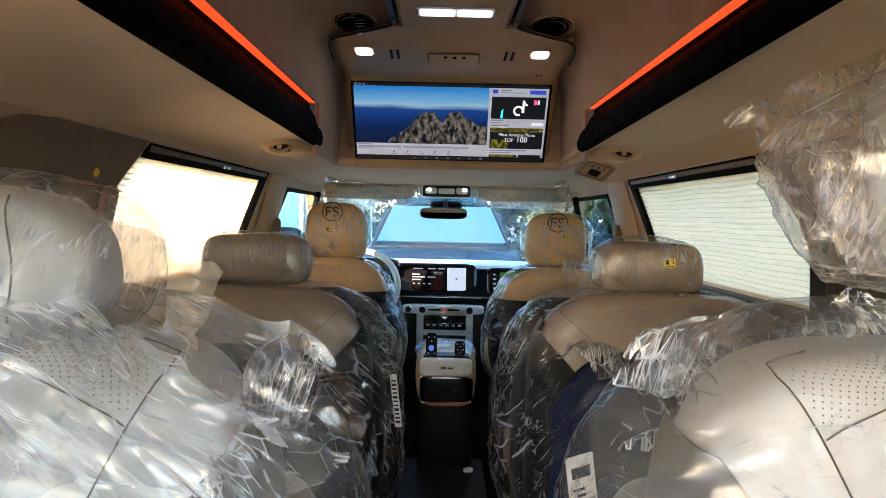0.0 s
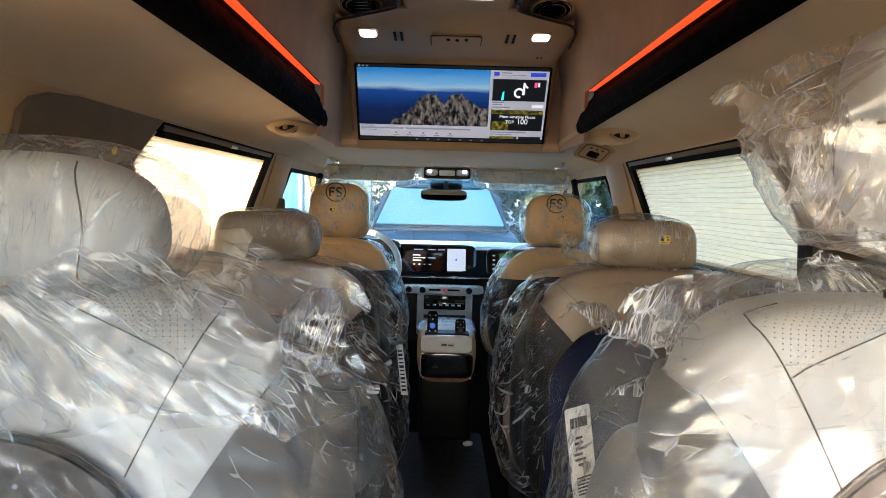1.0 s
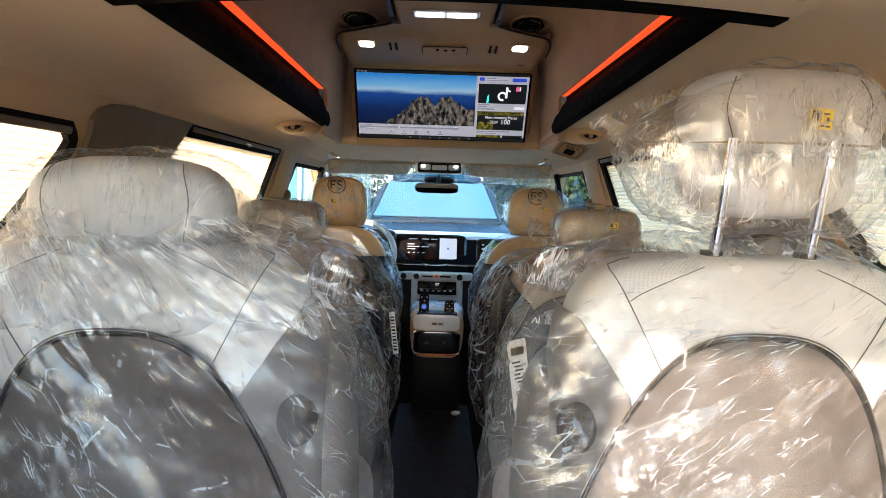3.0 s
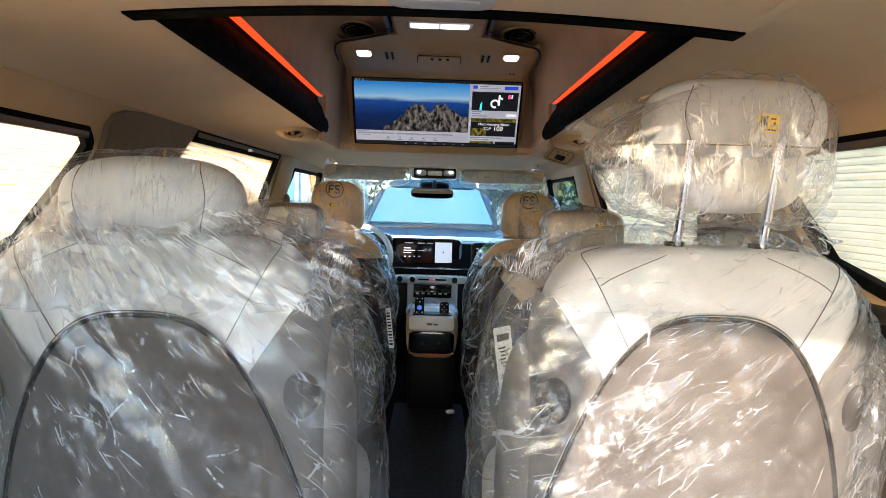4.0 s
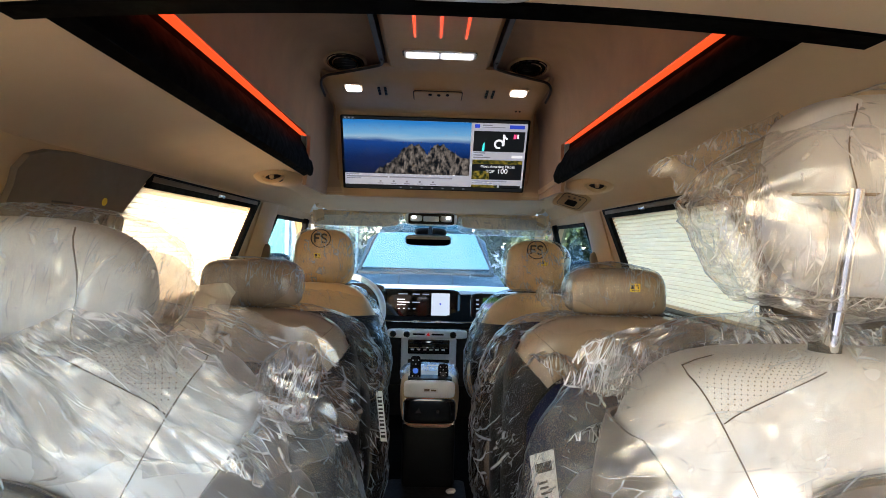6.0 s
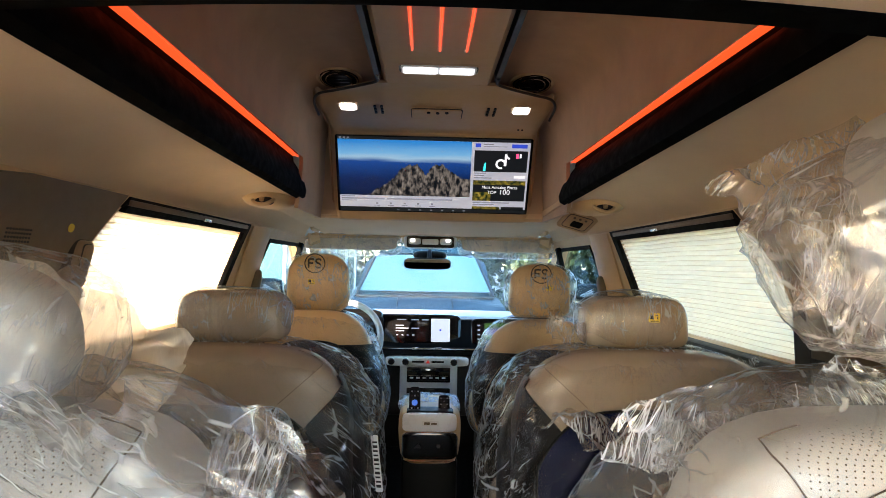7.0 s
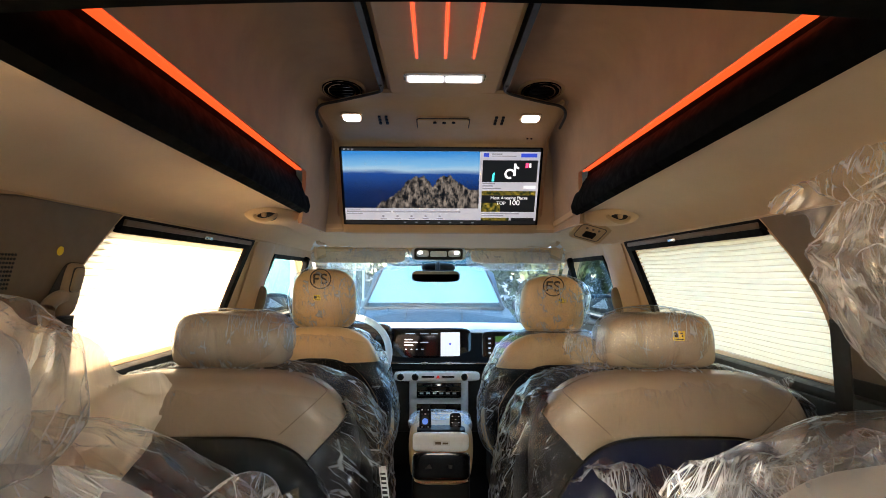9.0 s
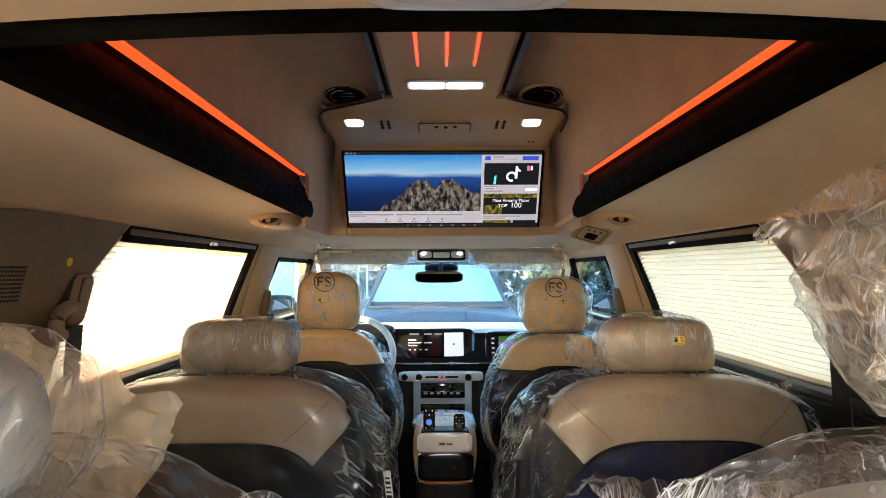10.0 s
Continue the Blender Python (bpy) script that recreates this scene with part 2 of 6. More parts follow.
M_MIRROR = surface("mirror", (0.9, 0.9, 0.9), 0.01, metal=1.0, vary=0.0)
M_LED = glow("led strip red orange", (1.0, 0.085, 0.018), 0.115)
M_LAMP = glow("cool white lamp", (0.93, 0.96, 1.0), 0.75)
M_GLOWLENS = glow("softly lit lamp lens", (0.93, 0.96, 1.0), 0.10)
M_LENS = surface("clear lamp lens", (0.75, 0.76, 0.78), 0.15, vary=0.03)
M_WHEEL = surface("white wrapped wheel rim", (0.70, 0.71, 0.72), 0.35, vary=0.08)


# ---------------------------------------------------------------- mesh helpers
def thing(name, label, category, loc=(0, 0, 0), group="", kind=""):
    ob = new(name)
    ob.location = loc
    ob.empty_display_size = 0.05
    return tagged(ob, label, category, group, kind)


def finish(bm, name, mat, smooth=True):
    me = bpy.data.meshes.new(name)
    bmesh.ops.recalc_face_normals(bm, faces=bm.faces)
    bm.to_mesh(me)
    bm.free()
    if smooth:
        me.polygons.foreach_set("use_smooth", [True] * len(me.polygons))
        me.set_sharp_from_angle(angle=radians(38))
    me.materials.append(mat)
    return me


def part(name, bm, material, parent=None, label="", smooth=True):
    """Links a bmesh as one mesh object under a thing or under a part."""
    ob = new(name, finish(bm, name, material, smooth))
    if parent:
        ob.parent = parent
    return tagged(ob, label)


def solo(name, bm, material, label, category, group="", kind="", smooth=True):
    """A thing that is a single mesh."""
    return tagged(part(name, bm, material, None, "", smooth), label, category, group, kind)


def blob(a, b, c, k=4.0, n=10, at=(0, 0, 0), warp=None):
    """A rounded box of half sizes a, b, c (a superquadric of power k)."""
    bm = bmesh.new()
    bmesh.ops.create_cube(bm, size=2)
    bmesh.ops.subdivide_edges(bm, edges=bm.edges, cuts=n, use_grid_fill=True)
    for v in bm.verts:
        x, y, z = (math.copysign(abs(q) ** 0.8, q) for q in v.co)
        r = (abs(x) ** k + abs(y) ** k + abs(z) ** k) ** (-1 / k)
        p = Vector((x * r * a, y * r * b, z * r * c))
        if warp:
            p = Vector(warp(p))
        v.co = p + Vector(at)
    return bm


def box(x0, x1, y0, y1, z0, z1, bev=0.003, seg=2):
    bm = bmesh.new()
    bmesh.ops.create_cube(bm, size=1)
    for v in bm.verts:
        v.co = ((x0 + x1) / 2 + v.co.x * (x1 - x0), (y0 + y1) / 2 + v.co.y * (y1 - y0), (z0 + z1) / 2 + v.co.z * (z1 - z0))
    if bev:
        bmesh.ops.bevel(bm, geom=bm.edges[:] + bm.verts[:], offset=bev, segments=seg, profile=0.5, affect="EDGES")
    return bm


def moved(bm, m):
    bmesh.ops.transform(bm, matrix=m, verts=bm.verts)
    return bm


def join(*bms):
    """Pours all into the first."""
    first = bms[0]
    for o in bms[1:]:
        me = bpy.data.meshes.new("tmp")
        o.to_mesh(me)
        o.free()
        first.from_mesh(me)
        bpy.data.meshes.remove(me)
    return first


def sheet(nu, nv, f, loop=False):
    """A grid of points f(u, v), u and v from 0 to 1."""
    bm = bmesh.new()
    rows = [[bm.verts.new(f(i / nu, j / nv)) for i in range(nu + (0 if loop else 1))] for j in range(nv + 1)]
    w = len(rows[0])
    for j in range(nv):
        for i in range(w if loop else w - 1):
            q = (i + 1) % w
            bm.faces.new((rows[j][i], rows[j][q], rows[j + 1][q], rows[j + 1][i]))
    return bm


def raised(bm, d):
    """Gives a sheet a thickness straight up."""
    ext = bmesh.ops.extrude_face_region(bm, geom=bm.faces[:])
    bmesh.ops.translate(bm, verts=[v for v in ext["geom"] if isinstance(v, bmesh.types.BMVert)], vec=(0, 0, d))
    return bm


def thick(bm, d):
    """Gives a sheet a thickness."""
    bmesh.ops.recalc_face_normals(bm, faces=bm.faces)
    bmesh.ops.solidify(bm, geom=bm.faces[:], thickness=d)
    return bm


def tube(pts, r, sides=8, closed=False, caps=True):
    pts = [Vector(p) for p in pts]
    bm = bmesh.new()
    rings = []
    n = len(pts)
    for i, p in enumerate(pts):
        a, b = (pts[(i - 1) % n], pts[(i + 1) % n]) if closed else (pts[max(i - 1, 0)], pts[min(i + 1, n - 1)])
        d = (b - a).normalized()
        side = d.cross(Vector((0.03, 0.05, 1))) if abs(d.z) < 0.95 else d.cross(Vector((0, 1, 0.02)))
        side.normalize()
        up = side.cross(d)
        rings.append([bm.verts.new(p + (side * math.cos(q) + up * math.sin(q)) * r) for q in (2 * math.pi * s / sides for s in range(sides))])
    for i in range(n if closed else n - 1):
        for s in range(sides):
            bm.faces.new((rings[i][s], rings[i][(s + 1) % sides], rings[(i + 1) % n][(s + 1) % sides], rings[(i + 1) % n][s]))
    if caps and not closed:
        bm.faces.new(rings[0]), bm.faces.new(rings[-1])
    return bm


def disc(r, h, sides=24, at=(0, 0, 0), m=None, bev=0.0):
    bm = bmesh.new()
    bmesh.ops.create_cone(bm, cap_ends=True, segments=sides, radius1=r, radius2=r, depth=h)
    if bev:
        bmesh.ops.bevel(bm, geom=[e for e in bm.edges if len([f for f in e.link_faces if len(f.verts) > 4]) == 1], offset=bev, segments=2, affect="EDGES")
    if m:
        moved(bm, m)
    return moved(bm, Matrix.Translation(at))


def slab(outline, depth, holes=(), bev=0.0):
    """A flat plate in x and y from an outline (with holes), from z 0 to depth."""
    bm = bmesh.new()
    for loop in (outline, *holes):
        vs = [bm.verts.new((p[0], p[1], 0)) for p in loop]
        for i in range(len(vs)):
            bm.edges.new((vs[i], vs[(i + 1) % len(vs)]))
    bmesh.ops.triangle_fill(bm, use_beauty=True, use_dissolve=False, edges=bm.edges[:])
    ext = bmesh.ops.extrude_face_region(bm, geom=bm.faces[:])
    bmesh.ops.translate(bm, verts=[v for v in ext["geom"] if isinstance(v, bmesh.types.BMVert)], vec=(0, 0, depth))
    return bm


def rounded(w, h, r, n=5, cx=0.0, cy=0.0):
    """The outline of a rounded rectangle."""
    pts = []
    for sx, sy, a0 in ((1, 1, 0), (-1, 1, 90), (-1, -1, 180), (1, -1, 270)):
        for i in range(n + 1):
            a = radians(a0 + 90 * i / n)
            pts.append((cx + sx * (w / 2 - r) + r * math.cos(a), cy + sy * (h / 2 - r) + r * math.sin(a)))
    return pts


def smooth_line(pts, per=6):
    """A smooth open line through a few points (Catmull-Rom)."""
    p = [Vector(q) for q in pts]
    p = [p[0] * 2 - p[1]] + p + [p[-1] * 2 - p[-2]]
    out = []
    for i in range(1, len(p) - 2):
        for s in range(per):
            t = s / per
            a, b, c, d = p[i - 1], p[i], p[i + 1], p[i + 2]
            out.append(0.5 * (2 * b + (c - a) * t + (2 * a - 5 * b + 4 * c - d) * t * t + (3 * b - 3 * c + d - a) * t ** 3))
    return out + [p[-2]]


def sweep(profile, ys, f=None):
    """A profile of (x, z) points carried along y; f(x, y, z) may bend it."""
    bm = bmesh.new()
    rows = []
    for y in ys:
        rows.append([bm.verts.new(f(x, y, z) if f else (x, y, z)) for x, z in profile])
    for a, b in zip(rows, rows[1:]):
        for i in range(len(a) - 1):
            bm.faces.new((a[i], a[i + 1], b[i + 1], b[i]))
    return bm


def words(text, size, material, parent, m, name="lettering", depth=0.0006):
    """Lettering in the built-in font, as a mesh."""
    cu = bpy.data.curves.new("tmp_text", "FONT")
    cu.body, cu.size, cu.extrude, cu.align_x, cu.align_y = text, size, depth, "CENTER", "CENTER"
    ob = bpy.data.objects.new("tmp_text", cu)
    scene.collection.objects.link(ob)
    bpy.context.view_layer.update()
    me = bpy.data.meshes.new_from_object(ob.evaluated_get(bpy.context.evaluated_depsgraph_get()))
    bpy.data.objects.remove(ob), bpy.data.curves.remove(cu)
    me.materials.clear()
    me.materials.append(material)
    me.transform(m)
    o = new(name, me)
    o.parent = parent
    return o


def bars(rows, material, m, h=0.0004):
    """Plain bars (x, y, width, height) on a label, in one mesh."""
    bm = bmesh.new()
    for x, y, w, t in rows:
        q = [bm.verts.new((x + sx * w / 2, y + sy * t / 2, h)) for sx, sy in ((-1, -1), (1, -1), (1, 1), (-1, 1))]
        bm.faces.new(q)
    return moved(bm, m)


# ---------------------------------------------------------------- the cabin shell
def wall_x(z):
    """Half width of the cabin at a height: the sides lean in above the sill."""
    return 0.69 + 0.25 * (1.2 - z) if z > 0.85 else 0.7775


def wall_frame(side):
    """Maps plate coordinates (y, z along the wall, outwards) to the leaning upper wall."""
    s = math.hypot(1, 0.25)
    u, w, o = Vector((0, 1, 0)), Vector((-0.25 * side / s, 0, 1 / s)), Vector((side / s, 0, 0.25 / s))
    at = Vector((side * wall_x(0.8501), 0, 0.85))
    return Matrix(((u.x, w.x, o.x, at.x), (u.y, w.y, o.y, at.y), (u.z, w.z, o.z, at.z), (0, 0, 0, 1)))


STRETCH = math.hypot(1, 0.25)


def up(z):
    return (z - 0.85) * STRETCH


WIN2 = smooth_line([(0.66, up(1.205)), (0.575, up(1.11)), (0.53, up(1.02)), (0.525, up(0.92))], 4) + smooth_line([(0.56, up(0.872)), (1.0, up(0.868)), (1.39, up(0.872))], 2) + smooth_line([(1.425, up(0.92)), (1.455, up(1.02)), (1.52, up(1.17)), (1.545, up(1.205))], 3)
WIN3 = smooth_line([(-0.72, up(1.15)), (-0.76, up(1.05)), (-0.76, up(0.93))], 3) + [(-0.7, up(0.885)), (-0.1, up(0.885))] + smooth_line([(0.02, up(0.92)), (0.11, up(1.03)), (0.165, up(1.11)), (0.145, up(1.15))], 4)
WIN1 = [(1.86, up(1.165)), (1.80, up(1.05)), (1.79, up(0.90)), (1.82, up(0.868)), (2.95, up(0.868)), (2.72, up(1.02)), (2.42, up(1.165))]


def offset_loop(loop, d):
    c = Vector((sum(p[0] for p in loop) / len(loop), sum(p[1] for p in loop) / len(loop)))
    out = []
    n = len(loop)
    for i in range(n):
        a, b = Vector(loop[i - 1][:2]), Vector(loop[(i + 1) % n][:2])
        t = (b - a).normalized()
        nrm = Vector((t.y, -t.x))
        p = Vector(loop[i][:2])
        if nrm.dot(p - c) < 0:
            nrm = -nrm
        out.append(tuple(p + nrm * d))
    return out


def loop2(line):
    return [(p[0], p[1]) for p in line]


WIN1, WIN2, WIN3 = loop2(WIN1), loop2(WIN2), loop2(WIN3)

for side, tag in ((-1, "left"), (1, "right")):
    fr = wall_frame(side)
    top = up(1.215)
    outline = [(-1.52, 0.0), (3.25, 0.0), (2.80, up(1.06)), (2.56, up(1.19)), (2.50, top), (-1.52, top)]
    w1 = offset_loop(WIN1, 0.0)
    w1 = [(min(y, 2.9 if z < 0.06 else y), max(z, 0.012)) for y, z in w1]
    bm = slab(outline, 0.06, (WIN3, WIN2, w1))
    tagged(part("wall_" + tag, moved(bm, fr), M_TRIM, None, "", False), "beige moulded upper side wall with window openings", "wall", kind="structure")
    # below the sill
    bm = sweep([(side * 0.7775, 0.85), (side * 0.79, 0.6), (side * 0.77, 0.1), (side * 0.75, 0.0)], (-1.52, -0.7, 0.4, 1.0, 2.0, 3.4))
    tagged(part("wall_lower_" + tag, thick(bm, 0.05), M_DARK), "dark moulded door and side trim below the windows", "wall", kind="structure")
    bm = box(min(side * 0.735, side * 0.785), max(side * 0.735, side * 0.785), -1.5, 2.55, 0.845, 0.868, 0.008)
    tagged(part("window_sill_" + tag, bm, M_DARK), "dark window sill trim", "sill", kind="structure")
    # gaskets, panes and blinds
    for num, loop, wide in ((1, w1, 0.014), (2, WIN2, 0.012), (3, WIN3, 0.02)):
        inner = offset_loop(loop, -wide)
        inner = [(y - (0.022 if num == 2 and y > 1.3 else 0), max(z, 0.02)) for y, z in inner]
        outer = offset_loop(loop, 0.005)
        outer = [(y, max(z, 0.004)) for y, z in outer]
        win = thing("window_%d_%s" % (num, tag), "side window with black rubber surround", "window", (0, 0, 0), "side windows", "structure")
        g = part("window_frame", moved(slab(outer, 0.014, (inner,)), fr @ Matrix.Translation((0, 0, -0.006))), M_GASKET, win, smooth=False)
        pn = part("pane", moved(slab(offset_loop(loop, -0.004), 0.004), fr @ Matrix.Translation((0, 0, 0.045))), M_DOORGLASS if num == 1 else M_GLASS, win, smooth=False)
        pn.visible_shadow = False


def blind(side, num):
    """A pleated cloth blind drawn fully down, in its window opening, with its top rail."""
    fr = wall_frame(side)
    bl = thing("pleated_blind", "cream pleated window blind drawn down over the side window", "blind", group="window blinds")
    if num == 2:
        top0, top1, z0, z1, n = 0.655, 1.50, up(0.868), up(1.194), 24
        def ends(z):
            q = (z - z0) / (z1 - z0)
            return 0.515 + 0.155 * q ** 2.2, 1.405 + 0.10 * q ** 1.3
    else:
        top0, top1, z0, z1, n = -0.75, 0.14, up(0.88), up(1.135), 20
        def ends(z):
            q = (z - z0) / (z1 - z0)
            return -0.77 + 0.03 * q, 0.0 + 0.15 * q ** 0.8
    bm = bmesh.new()
    rows = []
    for j in range(2 * n + 1):
        z = z0 + (z1 - z0) * j / (2 * n)
        a, b = ends(z)
        d = 0.012 + (0.0 if j % 2 else 0.009)
        rows.append([bm.verts.new((a + (b - a) * i / 14 + (0.006 if j % 2 else 0) * (1 if i == 14 else -1 if i == 0 else 0), z + 0.0012 * math.sin(i * 0.9 + num), d)) for i in range(15)])
    for r0, r1 in zip(rows, rows[1:]):
        for i in range(14):
            bm.faces.new((r0[i], r0[i + 1], r1[i + 1], r1[i]))
    part("pleated_cloth", moved(bm, fr), M_BLIND, bl, smooth=False)
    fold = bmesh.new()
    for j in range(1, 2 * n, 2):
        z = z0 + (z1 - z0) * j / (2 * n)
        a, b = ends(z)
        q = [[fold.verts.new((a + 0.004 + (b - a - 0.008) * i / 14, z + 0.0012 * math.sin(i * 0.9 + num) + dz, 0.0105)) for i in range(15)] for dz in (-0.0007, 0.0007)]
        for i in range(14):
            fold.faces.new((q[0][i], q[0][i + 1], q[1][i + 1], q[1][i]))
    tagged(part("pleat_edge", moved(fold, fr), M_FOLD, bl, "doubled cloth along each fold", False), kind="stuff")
    rail = box(top0, top1, z1 - 0.004, z1 + 0.010, -0.012, 0.014, 0.003)
    part("top_rail", moved(rail, fr), M_RAIL, bl, "brown metal rail")
    clip = box(top0 + 0.42, top0 + 0.47, z1 - 0.006, z1 + 0.004, -0.018, -0.011, 0.002)
    part("pull_clip", moved(clip, fr), M_CHROME, bl)
    return bl


for side in (-1, 1):
    for num in (2, 3):
        blind(side, num)

# floor
solo("floor", box(-0.78, 0.78, -1.52, 3.4, -0.05, -0.004, 0.0), M_CARPET, "dark brown carpeted vehicle floor", "floor", kind="structure", smooth=False)
solo("floor_mat", moved(slab(rounded(0.34, 2.1, 0.03), 0.006), Matrix.Translation((0, 0.75, -0.003))), surface("dark rubber mat", (0.010, 0.008, 0.007), 0.6, vary=0.3, grain=0.5, grain_scale=300), "dark rubber mat along the aisle", "floor mat")
solo("paper_scrap", blob(0.022, 0.016, 0.008, 2.2, 5, (0.107, 1.662, 0.012), lambda p: (p.x + 0.006 * noise.noise(p * 90), p.y, p.z + 0.006 * noise.noise(p * 120))), M_WHITEP, "small crumpled white scrap on the floor", "scrap")

# headliner: sides, the low rear part, and the front part
side_prof = [(0.443, 1.288), (0.50, 1.291), (0.56, 1.288), (0.62, 1.270), (0.665, 1.238), (0.705, 1.203)]


def drop(x, y, z):
    return (x, y, z - (0.038 * (y - 1.25) if y > 1.25 else 0.0) * (1 if abs(x) < 0.6 else 0.25))


COVE_RISE = {-1: 0.020, 1: 0.045}


def rise(x, y):
    """How far the foot of the cove climbs towards the rear."""
    return COVE_RISE[1 if x > 0 else -1] * (1.35 - y) / 1.35 if -0.14 < y < 1.35 else 0.0


def side_lining(x, y, z):
    x, y, z = drop(x, y, z)
    return (x, y, z + rise(x, y) * max(0.0, min(1.0, (0.60 - abs(x)) / 0.157)))


ys_all = [-1.52 + 0.118 * i for i in range(36)]
for side, tag in ((-1, "left"), (1, "right")):
    prof = [(side * p.x, p.y) for p in smooth_line([(x, z, 0) for x, z in side_prof], 4)]
    tagged(part("headliner_" + tag, raised(sweep(prof, ys_all, side_lining), 0.02), M_HEAD), "beige cloth headliner along the side", "headliner", kind="structure")
rear_prof = [(-0.47 + 0.94 * i / 20, 1.3095 - 0.016 * (abs(i - 10) / 10 * 1.15) ** 2) for i in range(21)]
tagged(part("headliner_rear", raised(sweep(rear_prof, [-1.52 + 0.173 * i for i in range(9)]), 0.02), M_HEAD), "beige cloth headliner of the low rear roof", "headliner", kind="structure")
front_prof = [(-0.47 + 0.94 * i / 20, 1.291) for i in range(21)]
tagged(part("headliner_front", raised(sweep(front_prof, [1.66 + 0.12 * i for i in range(9)], lambda x, y, z: (x, y, 1.262 - 0.035 * (y - 1.66))), 0.02), M_HEAD), "beige cloth headliner above the front seats", "headliner", kind="structure")

M_GROOVE = surface("dark satin channel", (0.016, 0.015, 0.015), 0.4, vary=0.1)
# raised ceiling with its suede sides and centre spine
half = [(0.412, 1.416), (0.412, 1.48), (0.408, 1.55), (0.395, 1.605), (0.365, 1.642), (0.325, 1.656), (0.25, 1.659), (0.186, 1.660)]
half = [(p.x, p.y) for p in smooth_line([(x, z, 0) for x, z in half], 4)]
prof = [(-x - 0.022 * max(0.0, (x - 0.30) / 0.112), z) for x, z in half] + [(x + 0.032 * max(0.0, (x - 0.30) / 0.112), z) for x, z in reversed(half)]
bm = raised(sweep(prof, [-0.13 + 0.18 * i for i in range(11)]), 0.02)
tagged(part("ceiling", bm, M_SUEDE), "brown suede raised ceiling", "ceiling", kind="structure")
spine = [(-0.158, 1.645), (-0.157, 1.622), (-0.145, 1.6105), (0.0, 1.608), (0.152, 1.6105), (0.165, 1.622), (0.166, 1.645)]
tagged(part("ceiling_spine", raised(sweep(spine, [-0.13 + 0.133 * i for i in range(11)]), 0.012), M_TRIM), "tan moulded spine along the middle of the ceiling", "ceiling panel", kind="structure")
for side, tag in ((-1, "left"), (1, "right")):
    cx = side * 0.176 + 0.004
    bm = sweep([(cx - 0.009, 1.640), (cx - 0.007, 1.613), (cx + 0.007, 1.613), (cx + 0.009, 1.640)], [-0.12 + 0.12 * i for i in range(10)] + [1.035])
    flare = smooth_line([(cx, 1.0, 1.612), (cx + side * 0.004, 1.05, 1.6115), (side * 0.225, 1.090, 1.611), (side * 0.31, 1.145, 1.610), (side * 0.372, 1.182, 1.608), (side * 0.395, 1.225, 1.594), (side * 0.397, 1.32, 1.576)], 5)
    tagged(part("ceiling_groove_" + tag, join(raised(bm, 0.012), tube(flare, 0.0045, 8)), M_GROOVE), "dark channel beside the ceiling spine", "trim", kind="structure")
    # cove: black panel with the light strip above it
    prof = [(side * x, z) for x, z in ((0.458, 1.418), (0.460, 1.40), (0.448, 1.375), (0.440, 1.34), (0.437, 1.31), (0.440, 1.294), (0.452, 1.288), (0.470, 1.30))]
    bm = sweep(prof, [-0.125 + 0.13 * i for i in range(12)], lambda x, y, z: (x + side * (0.020 if side > 0 else 0.012) * max(0.0, min(1.0, (z - 1.31) / 0.08)), min(y, 1.345 + (1.29 - z) * 0.8), z + rise(x, y) * max(0.0, min(1.0, (1.41 - z) / 0.08))))
    tagged(part("cove_panel_" + tag, thick(bm, 0.008), M_COVE), "long black satin cove panel beside the raised ceiling", "cove panel", kind="structure")
    led = thing("led_strip", "glowing red-orange light strip in the ceiling cove", "light strip", (side * 0.442 + (0.022 if side > 0 else -0.013), 0.55, 1.418), "ceiling light strips")
    bm = sheet(20, 2, lambda u, v: (side * ((v - 0.5) * (0.042 - 0.014 * u) + 0.002 * u), -0.66 + 1.35 * u, 0.004 * (1 - (2 * v - 1) ** 2)))
    part("diffuser", thick(bm, 0.004), M_LED, led)
    back = box(-0.014, 0.014, -0.67, 0.70, 0.008, 0.020, 0.002)
    part("channel", back, M_BLACK, led)
    # corner between the cove's front end and the screen housing
    out = 0.032 if side > 0 else 0.022
    prof2 = smooth_line([(0.458, 1.25, 0), (0.430 + out, 1.30, 0), (0.424 + out, 1.37, 0), (0.424 + out, 1.44, 0), (0.424 + out, 1.50, 0)], 4)
    bm = sweep([(side * p.x, p.y) for p in prof2], [1.26, 1.33, 1.42, 1.50, 1.58, 1.68])
    tagged(part("ceiling_corner_" + tag, thick(bm, 0.012), M_SUEDE), "brown suede side wall at the front of the raised ceiling", "trim", kind="structure")
solo("ceiling_end", box(-0.47, 0.47, 1.665, 1.69, 1.25, 1.67, 0.0), M_TRIM, "tan end wall of the raised ceiling", "wall", kind="structure", smooth=False)
solo("ceiling_rear_end", box(-0.49, 0.49, -0.118, -0.10, 1.322, 1.67, 0.0), M_COVE, "dark rear end wall of the raised ceiling", "wall", kind="structure", smooth=False)
bm = sweep([(-0.465 + 0.93 * i / 24, 0) for i in range(25)], [-0.166, -0.163, -0.135, -0.128, -0.12], lambda x, y, z: (x, y, 1.3065 - 0.016 * (abs(x) / 0.409) ** 2 + (0.003 if y < -0.164 else 0.008 if y > -0.125 else 0)))
bm = raised(bm, 0.012)
tagged(part("roof_step_trim", bm, M_COVE), "black trim along the step of the roof", "trim", kind="structure")
